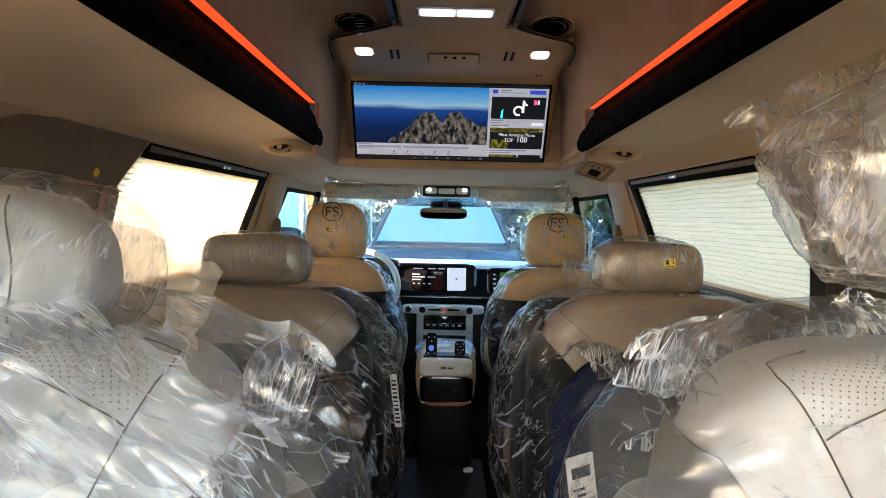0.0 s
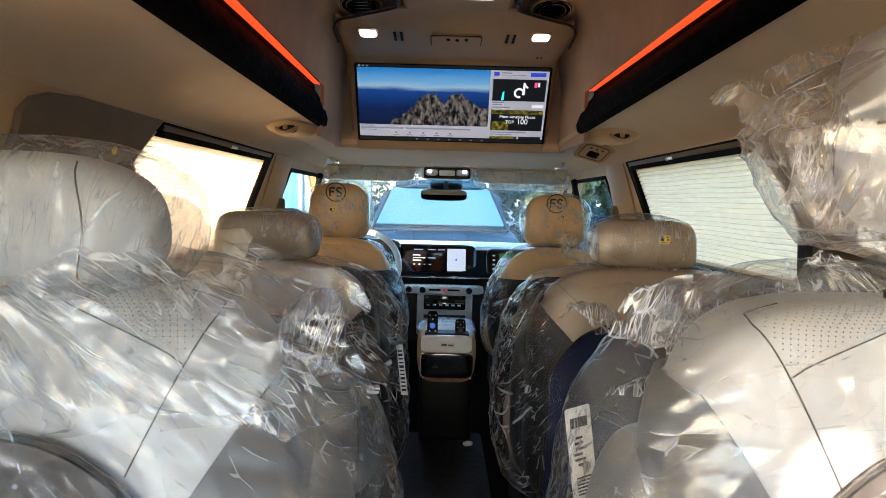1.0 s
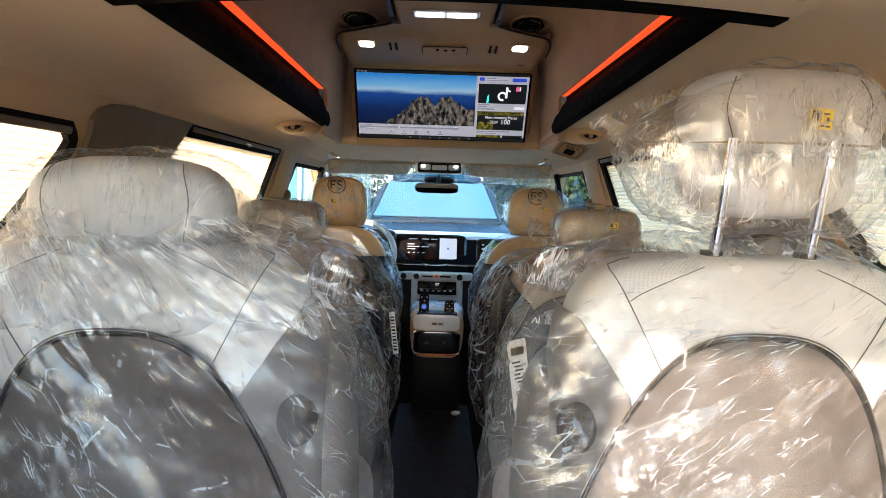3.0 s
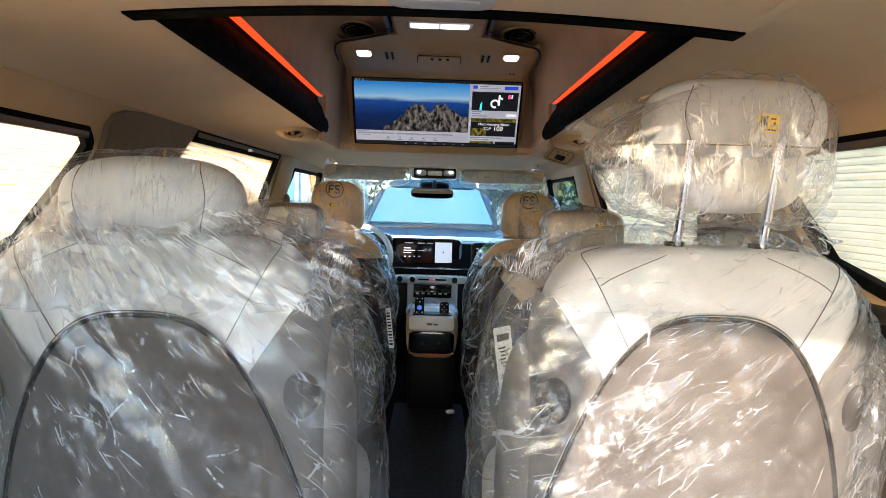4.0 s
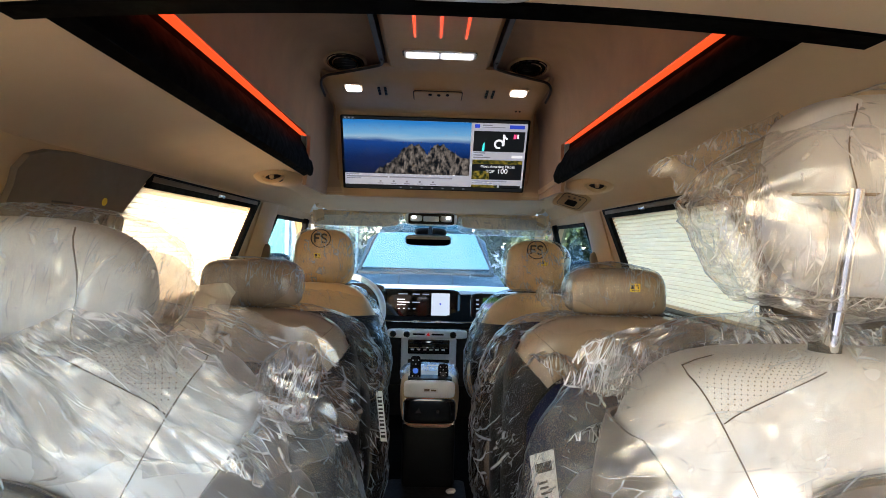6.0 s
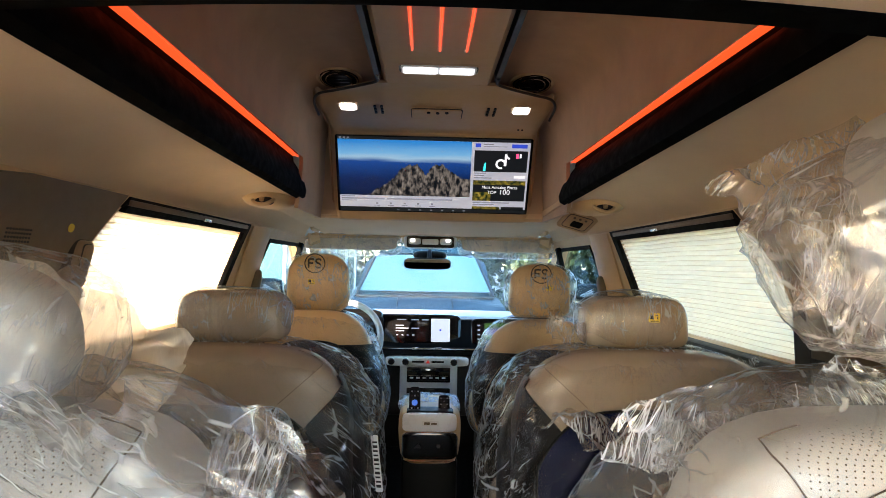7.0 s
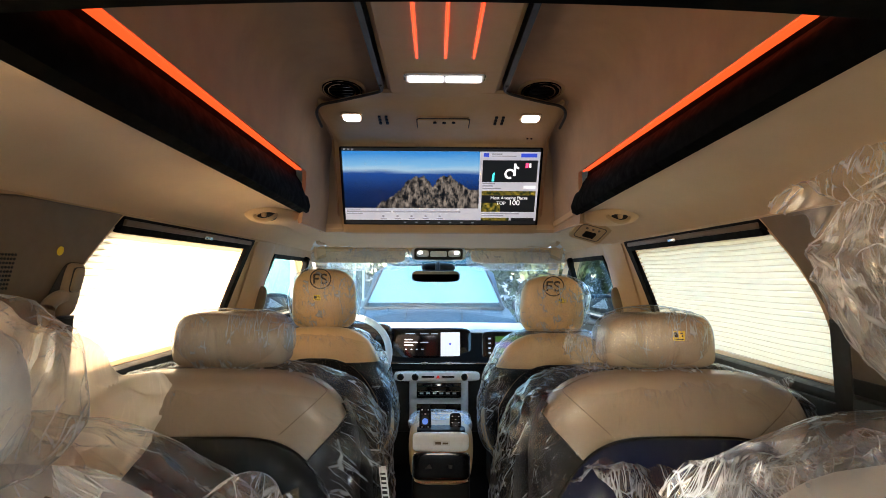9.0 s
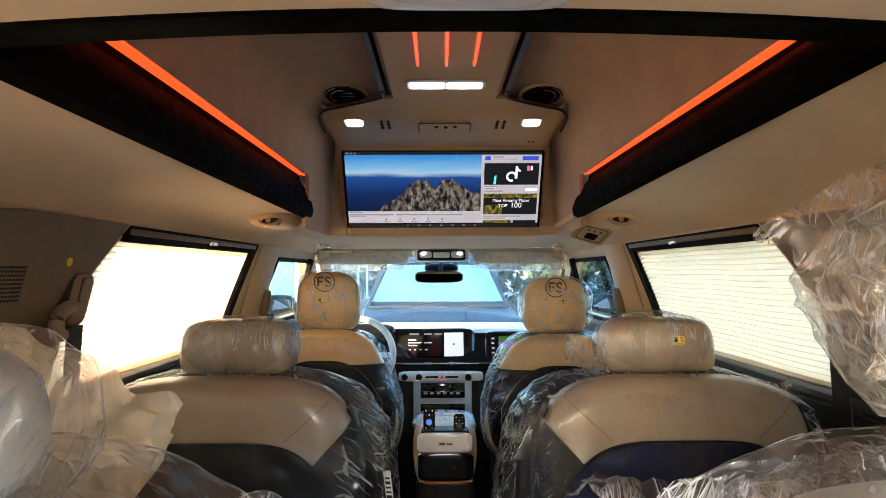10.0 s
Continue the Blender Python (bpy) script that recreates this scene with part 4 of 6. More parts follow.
def seat_base(parent, a, y0, y1, mat, foot):
    """Cushion, its plinth and the rails on which it stands."""
    part("cushion", blob(a, (y1 - y0) / 2, 0.085, 4, 10, (0, (y0 + y1) / 2, 0.40)), mat, parent)
    part("plinth", box(-a * 0.86, a * 0.86, y0 + 0.03, y1 - 0.05, 0.10, 0.335, 0.02), foot, parent, "dark plinth")
    for s in (-1, 1):
        part("rail", box(s * a * 0.7 - 0.02, s * a * 0.7 + 0.02, y0, y1, 0.0, 0.102, 0.005), M_BLACK, parent)


def third_row_seat(cx, raised, panel_mat, label):
    """A rear-bench seat seen from behind: cream shell, arched lower panel, grey side wings."""
    st = thing("rear_car_seat", label, "car seat", (cx, -0.292, 0), "third-row seats")
    inn = 1 if cx < 0 else -1
    bk = Back(0.222, 0.068, 0.33, 0.972, 4.2, 0.10, 5.5)
    part("backrest", bk.body(), M_CREAM, st, "cream leather shell")
    ztop = 0.868 if cx < 0 else 0.882

    def hw(z):
        return 0.205 * max(1e-4, min(1.0, (ztop - z) / 0.30)) ** 0.34

    part("back_panel", bk.patch(0.36, ztop - 0.0004, lambda z: bk.phi(-hw(z), z), lambda z: bk.phi(hw(z), z), 0.006, 30, 46, 2.4), panel_mat, st, "arched lower panel")
    zs = [ztop - 0.5 * (i / 40) ** 2.4 for i in range(41)]
    arch = [bk.on(-hw(z), z, 0.007) for z in reversed(zs)] + [bk.on(hw(z), z, 0.007) for z in zs[1:]]
    part("piping", tube(arch, 0.0035, 6), M_BLACK, st)
    part("piping_stitching", tube([p + Vector((0, -0.003, 0.006)) for p in arch[5:-5]], 0.001, 4), M_DTHREAD, st)

    def edge(z):
        return min(0.214, max(hw(z) + 0.006, 0.139 + 0.065 * (z - 0.80) / 0.10))

    for s in (-1, 1):
        lo, hi = (lambda z: bk.phi(edge(z), z)), (lambda z: radians(60))
        if s < 0:
            lo, hi = (lambda z: -math.pi - radians(60) + 0.0), (lambda z: bk.phi(-edge(z), z))
        part("side_wing", bk.patch(0.37, 0.90, lo, hi, 0.0045, 20, 30), M_GREYL, st, "grey leather side wing")
        line = [bk.on(s * (edge(z) + 0.006), z, 0.006) for z in (0.898 - 0.012 * i for i in range(32)) if edge(z) < 0.205]
        stitches(line, M_THREAD, st)
        part("bolster", blob(0.066, 0.085, 0.225, 3.0, 10, (s * 0.195, 0.115, 0.61), lambda p: (p.x, p.y - 0.10 * p.z, p.z)), M_GREYL, st, "grey leather side bolster")
        part("hole_cap", thick(sheet(24, 4, lambda u, v: bk.on(s * (0.193 + 0.021 * v * math.cos(2 * math.pi * u)), 0.762 + 0.033 * v * math.sin(2 * math.pi * u), 0.0135 - 0.001 * v), True), 0.002), M_DARK, st, "dark oval cap")
        stitches([bk.on(s * (0.165 + 0.056 * q ** 0.8), 0.762 + 0.085 * q, 0.006) for q in (i / 14 for i in range(15))], M_THREAD, st)

        def seam_x(z):
            return 0.110 + 0.060 * (z - 0.838) / 0.115
        seam = [bk.on(s * seam_x(z), z, 0.001) for z in (0.835 + 0.0044 * i for i in range(31))]
        part("shell_seam", tube(seam, 0.0007, 5), M_DTHREAD, st)
        # perforated gusset on the shoulder
        gus = [bk.on(s * (seam_x(0.920) - 0.002 - 0.085 * q), 0.920 + 0.042 * q ** 0.8, 0.001) for q in (i / 10 for i in range(11))]
        part("shell_seam", tube(gus, 0.0006, 5), M_DTHREAD, st)
        bm = bmesh.new()
        for j in range(19):
            z = 0.9712 - 0.050 * (1 - j / 19) ** 1.9
            for i in range(23):
                x = seam_x(min(z, 0.955)) - 0.006 - 0.0049 * i - 0.00245 * (j % 2)
                if z < 0.924 + 0.042 * max(0.0, (seam_x(0.92) - x) / 0.085) ** 0.8 or x < 0.045:
                    continue
                p = bk.on(s * x, z, 0.0009)
                e1 = (bk.on(s * x + 0.002, z, 0.0009) - p).normalized()
                e2 = (bk.on(s * x, z + 0.0004, 0.0009) - p).normalized()
                bm.faces.new([bm.verts.new(p + (e1 * math.cos(t) + e2 * math.sin(t)) * 0.00065) for t in (math.pi * 2 * q / 6 for q in range(6))])
        tagged(part("perforation", bm, M_DTHREAD, st, "", False), kind="stuff")
    seat_base(st, 0.25, 0.10, 0.62, M_CREAM, M_BLACK)
    part("lower_hinge", box(-0.21, 0.21, 0.03, 0.14, 0.08, 0.36, 0.02), M_BLACK, st)
    if raised:
        hx = 0.032
        headrest(st, hx, -0.008, 1.018, 0.238, 0.178, 0.10, M_CREAM, True)
        for px in (-0.040, 0.076):
            part("headrest_post", tube([(px, 0.030, 0.93), (px, 0.012, 1.02), (px, -0.004, 1.112)], 0.0065, 12), M_CHROME, st, "chrome post")
            part("post_collar", disc(0.013, 0.012, 16, (px, 0.028, 0.972)), M_BLACK, st)
        sticker(st, (0.054, -0.0135, 1.135), 0.027, 0.023, tilt=-4)
    else:
        headrest(st, -0.004, -0.012, 0.962, 0.240, 0.110, 0.10, M_CREAM, k=2.9)
        for px in (-0.055, 0.055):
            part("headrest_post", tube([(px, 0.035, 0.92), (px, 0.035, 0.985)], 0.0065, 12), M_CHROME, st, "chrome post")
    return st


def mid_row_seat(cx, panel_mat, label):
    st = thing("captain_car_seat", label, "car seat", (cx, 0.475, 0), "second-row seats")
    inn = 1 if cx < 0 else -1
    bk = Back(0.262, 0.075, 0.33, 0.905, 3.8, 0.12, 4.2)
    part("backrest", bk.body(), M_BEIGE_DIM, st, "tan leather shell")
    ztop = 0.797

    def hw(z):
        return 0.222 * max(1e-4, min(1.0, (ztop - z) / 0.12)) ** 0.22

    part("back_panel", bk.patch(0.36, ztop - 0.0004, lambda z: bk.phi(-hw(z), z), lambda z: bk.phi(hw(z), z), 0.006, 30, 40, 2.4), panel_mat, st, "dark arched lower panel")
    zs = [ztop - 0.42 * (i / 40) ** 2.4 for i in range(41)]
    arch = [bk.on(-hw(z), z, 0.007) for z in reversed(zs)] + [bk.on(hw(z), z, 0.007) for z in zs[1:]]
    part("piping", tube(arch, 0.003, 6), M_BLACK, st)

    def edge(z):
        return min(0.256, max(hw(z) + 0.004, 0.20 + 0.075 * (z - 0.775) / 0.08))

    for s in (-1, 1):
        lo, hi = (lambda z: bk.phi(edge(z), z)), (lambda z: radians(60))
        if s < 0:
            lo, hi = (lambda z: -math.pi - radians(60)), (lambda z: bk.phi(-edge(z), z))
        part("side_wing", bk.patch(0.37, 0.845, lo, hi, 0.0045, 20, 26), M_BLACKL, st, "black leather side wing")
        part("bolster", blob(0.06, 0.10, 0.20, 3.0, 10, (s * 0.225, 0.15, 0.58), lambda p: (p.x, p.y - 0.12 * p.z, p.z)), M_BLACKL, st, "black leather bolster")
        seam = [bk.on(s * (0.135 + 0.10 * (z - 0.80) / 0.09), z, 0.001) for z in (0.80 + 0.004 * i for i in range(25))]
        part("shell_seam", tube(seam, 0.0008, 5), M_CTRIM, st)
    seat_base(st, 0.265, 0.12, 0.66, M_BEIGE_DIM, M_BLACK)
    part("lower_hinge", box(-0.22, 0.22, 0.03, 0.16, 0.08, 0.36, 0.02), M_BLACK, st)
    headrest(st, 0.002, 0.086, 0.898, 0.222, 0.110, 0.11, M_BEIGE_DIM, seam=False, k=5.4)
    for px in (-0.06, 0.06):
        part("headrest_post", tube([(px, 0.13, 0.86), (px, 0.135, 0.92)], 0.0065, 12), M_CHROME, st, "chrome post")
    if cx > 0:
        sticker(st, (0.031, 0.079, 0.967), 0.024, 0.019)
    else:
        m = pose(0.322, 0.03, 0.675, 90, -8, -25)
        lab = part("hanging_label", moved(slab(rounded(0.016, 0.11, 0.002, 2), 0.0008), m), M_WHITEP, st, "white label with dark bars", False)
        part("print", bars([(0, -0.044 + 0.0085 * i, 0.011, 0.0035 if i % 3 else 0.0055) for i in range(11)], M_INK, m, 0.0012), M_INK, lab, "", False)
    return st


def front_seat(cx, dz, label):
    st = thing("front_car_seat", label, "car seat", (cx, 1.66, 0), "front seats")
    bk = Back(0.272, 0.075, 0.33, 0.866 + dz, 3.0, 0.13, 3.6, 0.22)
    part("backrest", bk.body(), M_BEIGE, st, "tan leather shell")
    ztop = 0.752 + dz

    def hw(z):
        return 0.225 * max(1e-4, min(1.0, (ztop - z) / 0.17)) ** 0.33

    part("back_panel", bk.patch(0.36, ztop - 0.0004, lambda z: bk.phi(-hw(z), z), lambda z: bk.phi(hw(z), z), 0.006, 26, 34, 2.2), M_BLACKL, st, "dark arched lower panel")
    for s in (-1, 1):
        lo, hi = (lambda z: bk.phi(min(hw(z) + 0.004, 0.235), z)), (lambda z: radians(60))
        if s < 0:
            lo, hi = (lambda z: -math.pi - radians(60)), (lambda z: bk.phi(-min(hw(z) + 0.004, 0.235), z))
        part("side_wing", bk.patch(0.37, 0.735 + dz, lo, hi, 0.0045, 18, 22), M_BLACKL, st, "black leather side wing")
        part("bolster", blob(0.06, 0.10, 0.16, 3.0, 8, (s * 0.20, 0.15, 0.52), lambda p: (p.x, p.y - 0.12 * p.z, p.z)), M_BLACKL, st)
    seat_base(st, 0.265, 0.12, 0.66, M_BEIGE, M_BLACK)
    part("lower_hinge", box(-0.22, 0.22, 0.03, 0.16, 0.08, 0.36, 0.02), M_BLACK, st)
    h0, hh = 0.853 + dz * 0.6, 0.240 + dz * 0.5

    def wp(p):
        q = p.z / (hh / 2)
        return (p.x * (1 - 0.05 * q - 0.20 * max(0, q) ** 4), p.y + 0.0025 * math.sin(p.x * 130 + 2 * p.z) * (1 - q) * 0.5 - 0.05 * p.z, p.z)
    hr = part("headrest", blob(0.127, 0.055, hh / 2, 4.0, 16, (0, 0.075 + 0.055, h0 + hh / 2), wp), M_BEIGE, st, "tan headrest cover with a printed ring")
    part("headrest_piping", tube([(0.12 * math.sin(t), 0.13 - 0.052 * abs(math.cos(t)) ** 0.4, h0 + 0.010) for t in (radians(-88 + 8 * i) for i in range(23))], 0.003, 6), M_BROWNINK, hr)
    for px in (-0.06, 0.06):
        part("headrest_post", tube([(px, 0.135, 0.80 + dz), (px, 0.135, 0.87 + dz)], 0.0065, 12), M_CHROME, st, "chrome post")
    ring_mark(hr, (-0.005, 0.063, h0 + hh - 0.040), 0.041, 92)
    sticker(hr, (-0.018 if cx < 0 else 0.03, 0.067, h0 + hh - 0.115 + 0.018 * (cx > 0)), 0.028, 0.022)
    return st


third_row_seat(-0.368, False, M_PANEL, "cream leather rear seat with charcoal back panel, wrapped in film")
third_row_seat(0.375, True, M_PANEL, "cream leather rear seat with raised headrest and charcoal back panel")
mid_row_seat(-0.430, M_BLKPAN, "tan leather captain seat with black back panel")
mid_row_seat(0.433, M_NAVY, "tan leather captain seat with navy film on its back panel")
front_seat(-0.470, 0.012, "tan leather driver's seat with printed headrest cover")
front_seat(0.462, -0.012, "tan leather front passenger seat with printed headrest cover")

# white shipping label on the side of the rear seat
lab = thing("shipping_label", "white printed shipping label stuck on the rear seat's wrapping", "label", (0.133, -0.083, 0.757))
lm = pose(0, 0, 0, 90, -9, 18)
part("paper", moved(slab(rounded(0.032, 0.116, 0.002, 2), 0.0008), lm), M_WHITEP, lab, "white paper", False)
part("print", bars([(0, 0.040, 0.022, 0.012)] + [(-0.004 + 0.002 * (i % 3), 0.022 - 0.0065 * i, 0.014 - 0.003 * (i % 2), 0.003) for i in range(6)] + [(0.001, -0.026 - 0.004 * i, 0.02, 0.0022) for i in range(6)], M_INK, lm, 0.0012), M_INK, lab, "", False)


# ---------------------------------------------------------------- packing film
def crumple(p, amp, seed, fine=1.0, hub=None):
    """Offsets for creased film: broad folds, sharp creases that fan out from a hub, small wrinkles."""
    s = Vector((seed * 3.17, seed * 1.31, seed * 2.71))
    q = Vector((p.x, p.y, p.z * 0.7)) * 5.0 * fine + s
    w = Vector((noise.noise(q), noise.noise(q + Vector((7, 3, 1))), noise.noise(q + Vector((1, 9, 5)))))
    if hub:
        dx, dz = p.x - hub[0], p.z - hub[1]
        rad = math.hypot(dx, dz)
        ang = math.atan2(dx, -dz)
        f = Vector((ang * 7.5 + 0.9 * w.x, rad * 4.0 + p.y * 3, seed * 1.7))
        fan = 1 - abs(noise.noise(f)) * 2.4
        fan2 = 1 - abs(noise.noise(f * 2.3 + Vector((3, 5, 7)))) * 2.4
        fans = (0.5 * fan + 0.28 * fan2) * min(1.0, rad * 4)
    else:
        fans = 0.5 * (1 - abs(noise.noise(q * 1.6 + w)) * 2.2)
    r2 = 1 - abs(noise.noise(q * 3.3 + w * 2.4 + Vector((4, 4, 4)))) * 2.2
    r3 = 1 - abs(noise.noise(q * 8.0 + w * 3.0)) * 2.2
    return w * amp * 0.9, amp * (fans + 0.34 * r2 + 0.13 * r3)


def film_part(name, bm, mat, parent, hub=(0, 0, 0.2), cling=None):
    """Links a film mesh and stores how its creases run (round a hub, and away from it) and how loosely it hangs."""
    ob = part(name, bm, mat, parent)
    at = ob.data.attributes.new("flow", "FLOAT_VECTOR", "POINT")
    out = []
    for v in ob.data.vertices:
        dx, dy, dz = v.co.x - hub[0], v.co.y - hub[1], v.co.z - hub[2]
        out += [math.atan2(dx, abs(dz) + 0.05) + 0.5 * dy, math.hypot(dx, dz) + 3 * hub[0], dy]
    at.data.foreach_set("vector", out)
    lo = ob.data.attributes.new("loose", "FLOAT", "POINT")
    lo.data.foreach_set("value", [cling(v.co) if cling else 1.0 for v in ob.data.vertices])
    return ob


def cover_back(name, bk, off, base, z_lo, seed, mat, amp, label, grow=0.0, stretch=(1, 1), hub=None, fwd=0.16, group="film covers", n=(150, 90), tight=False):
    """A film bag pulled over a seat back, open at its foot."""
    big = Back(bk.a * stretch[0] + off, bk.b + off + fwd / 2, 0.3, bk.z1 + off, 3.2, bk.lean, bk.kz, bk.taper)
    big.zc, big.c = bk.zc, bk.z1 + off - bk.zc
    ring = thing(name, label, "film cover", base, group)
    hub = hub or (0.06 * math.sin(seed), bk.z1 + 0.05)

    def f(u, v):
        z = z_lo + (bk.z1 + off - 0.0006 - z_lo) * math.sin(v * math.pi / 2) ** 0.8 if v > 0 else z_lo
        p = big.at(2 * math.pi * u + math.pi / 2, z)
        p.y += bk.b - big.b + fwd * 0.42
        out = Vector((p.x / big.a, (p.y - bk.b) / big.b, 0.9 * max(0, (z - bk.zc) / big.c) ** 6))
        out.normalize()
        w, r = crumple(p, amp, seed, 1.0, hub)
        loose = grow * max(0.0, (bk.zc + 0.1 - z)) 
        return p + out * (r + loose) + w * 0.5
    bm = sheet(n[0], n[1], f, True)

    def cling(p):
        """Drawn tight over the middle of the back, loose along its sides and foot."""
        rim = max(0.0, min(1.0, (abs(p.x) / big.a - 0.62) / 0.22))
        top = max(0.0, min(1.0, (p.z - bk.z1 + 0.045) / 0.04))
        return 0.10 + 0.90 * max(0.7 * top, rim * rim * (3 - 2 * rim), 0.35 * max(0.0, min(1.0, (0.6 - p.z) / 0.2)))
    film_part("film", bm, mat, ring, (hub[0], 0, hub[1] + 0.05), cling if tight else None)
    seam = [Vector(f(0.25, 0.1 + 0.9 * i / 40)) for i in range(41)]
    part("welded_seam", tube(seam, 0.0006, 5), mat, ring)
    return ring


def bag(name, centre, size, seed, mat, amp, label, k=2.6, group="film covers", shape=None, n=34):
    """A loose film bag round a headrest."""
    ob = thing(name, label, "film cover", centre, group)

    def wp(p):
        w, r = crumple(p + Vector(centre), amp, seed, 1.5)
        d = p.normalized()
        q = p + d * r + w * 0.7
        return shape(q) if shape else q
    film_part("film", blob(size[0], size[1], size[2], k, n, (0, 0, 0), wp), mat, ob, (0.03 * math.cos(seed), 0, -5.5 * size[2]))
    ring = []
    for i in range(48):
        a = 2 * math.pi * i / 48
        c, s2 = math.cos(a), math.sin(a)
        q = (abs(c) ** k + abs(s2) ** k) ** (-1 / k)
        ring.append(Vector(wp(Vector((size[0] * c * q, 0, size[2] * s2 * q)))) * 1.005)
    part("welded_seam", tube(ring, 0.0005, 5, True), mat, ob)
    return ob


def flap(name, corners, seed, mat, amp, label, parent=None, n=(46, 40), ragged=0.0):
    """A loose sheet of film between four corners."""
    a, b, c, d = (Vector(q) for q in corners)
    base = a

    def f(u, v):
        p = (a.lerp(b, u)).lerp(d.lerp(c, u), v)
        w, r = crumple(p, amp, seed, 1.6)
        edge = 0.012 * noise.noise(Vector((u * 5, v * 5, seed)))
        if ragged:
            # the free rim wanders in and out, with small torn points
            rim = max(abs(2 * u - 1), abs(2 * v - 1)) ** 5
            q = Vector((u * 7, v * 5, seed * 1.3))
            p = p + ((b - a) * noise.noise(q) + (d - a) * 1.6 * noise.noise(q + Vector((5, 2, 9))) + (d - a) * 0.7 * noise.noise(q * 3.1)) * ragged * rim
        return p + w * 1.2 + (b - a).cross(d - a).normalized() * r * 1.4 + Vector((edge, 0, edge)) * (abs(u - 0.5) + abs(v - 0.5)) - base
    ob = parent or thing(name, label, "film cover", base, "film covers")
    if parent:
        off = base - Vector(parent.location)
        film_part("film_flap", moved(sheet(n[0], n[1], f), Matrix.Translation(off)), mat, parent)
    else:
        film_part("film", sheet(n[0], n[1], f), mat, ob, (0.05, 0, 0.15))
    return ob


B3 = Back(0.268, 0.075, 0.33, 0.972, 4.2, 0.10, 2.9)
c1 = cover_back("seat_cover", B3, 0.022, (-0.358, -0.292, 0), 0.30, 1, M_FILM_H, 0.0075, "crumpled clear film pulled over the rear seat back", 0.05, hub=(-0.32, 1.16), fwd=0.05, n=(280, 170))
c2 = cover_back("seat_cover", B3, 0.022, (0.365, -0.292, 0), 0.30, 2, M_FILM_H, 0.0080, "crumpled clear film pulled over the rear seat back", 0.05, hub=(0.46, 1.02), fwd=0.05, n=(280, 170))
bag("headrest_cover", (-0.368, -0.258, 1.012), (0.139, 0.066, 0.060), 3, M_FILM_H, 0.011, "clear film bag over the lowered rear headrest", 3.2)
flap("film_flap", [(-0.37, -0.15, 1.072), (-0.222, -0.115, 0.996), (-0.226, -0.14, 0.960), (-0.305, -0.24, 0.87)], 6, M_FILM_Y, 0.014, "loose milky film flap beside the headrest")
bag("headrest_cover", (0.392, -0.255, 1.098), (0.134, 0.066, 0.094), 5, M_FILM_B, 0.013, "loose clear film bag over the raised rear headrest", 3.4, shape=lambda q: Vector((q.x - 0.034 * max(0, -q.x / 0.13) ** 3 * (1 - 0.5 * abs(q.z) / 0.1), q.y, q.z - 0.05 * max(0, -q.x / 0.134) ** 2 * max(0, q.z / 0.09) + 0.012 * noise.noise(q * 16))), n=60)
fc = flap("film_flap", [(0.335, -0.19, 1.19), (0.186, -0.243, 1.128), (0.234, -0.258, 1.094), (0.325, -0.275, 1.06)], 7, M_FILM_B, 0.010, "loose pointed corner of the film over the raised headrest")
flap("film_flap", [(0.32, -0.27, 1.12), (0.236, -0.258, 1.094), (0.232, -0.265, 1.042), (0.33, -0.275, 0.996)], 10, M_FILM_B, 0.010, "", fc)
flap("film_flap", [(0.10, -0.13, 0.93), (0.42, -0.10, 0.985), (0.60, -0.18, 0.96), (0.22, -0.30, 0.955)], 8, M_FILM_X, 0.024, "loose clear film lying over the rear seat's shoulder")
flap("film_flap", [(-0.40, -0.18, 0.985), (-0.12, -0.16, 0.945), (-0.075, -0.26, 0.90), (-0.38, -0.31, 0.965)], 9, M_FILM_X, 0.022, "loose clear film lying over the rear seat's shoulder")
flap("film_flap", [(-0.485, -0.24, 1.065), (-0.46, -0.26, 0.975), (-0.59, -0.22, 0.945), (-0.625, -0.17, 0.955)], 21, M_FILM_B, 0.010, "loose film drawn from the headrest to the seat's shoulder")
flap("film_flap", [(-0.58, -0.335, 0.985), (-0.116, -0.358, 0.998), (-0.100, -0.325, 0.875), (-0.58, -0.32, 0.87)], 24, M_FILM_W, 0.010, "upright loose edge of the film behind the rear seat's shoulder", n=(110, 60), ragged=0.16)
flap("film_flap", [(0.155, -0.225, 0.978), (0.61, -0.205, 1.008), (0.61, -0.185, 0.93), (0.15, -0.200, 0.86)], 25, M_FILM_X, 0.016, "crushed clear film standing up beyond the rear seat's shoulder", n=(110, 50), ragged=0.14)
bag("film_knot", (-0.140, -0.225, 0.925), (0.024, 0.034, 0.032), 22, M_FILM_X, 0.014, "gathered knot of clear film at the seat's shoulder", 2.2)
B2 = Back(0.30, 0.09, 0.33, 0.888, 3.8, 0.12, 3.2)
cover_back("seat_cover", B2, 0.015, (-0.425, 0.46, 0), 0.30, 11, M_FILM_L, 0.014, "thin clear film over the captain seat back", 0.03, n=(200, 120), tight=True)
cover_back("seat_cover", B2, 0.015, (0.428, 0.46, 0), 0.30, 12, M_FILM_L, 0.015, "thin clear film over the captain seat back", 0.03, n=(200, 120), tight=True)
bag("headrest_cover", (-0.428, 0.612, 0.955), (0.119, 0.066, 0.060), 13, M_FILM_C, 0.005, "thin clear film over the captain seat's headrest")
bag("headrest_cover", (0.434, 0.612, 0.957), (0.121, 0.066, 0.060), 14, M_FILM_C, 0.006, "thin clear film over the captain seat's headrest")
flap("film_flap", [(0.25, 0.55, 0.985), (0.33, 0.57, 0.97), (0.32, 0.56, 0.90), (0.235, 0.53, 0.93)], 15, M_FILM_B, 0.012, "loose film corner beside the captain seat's headrest")
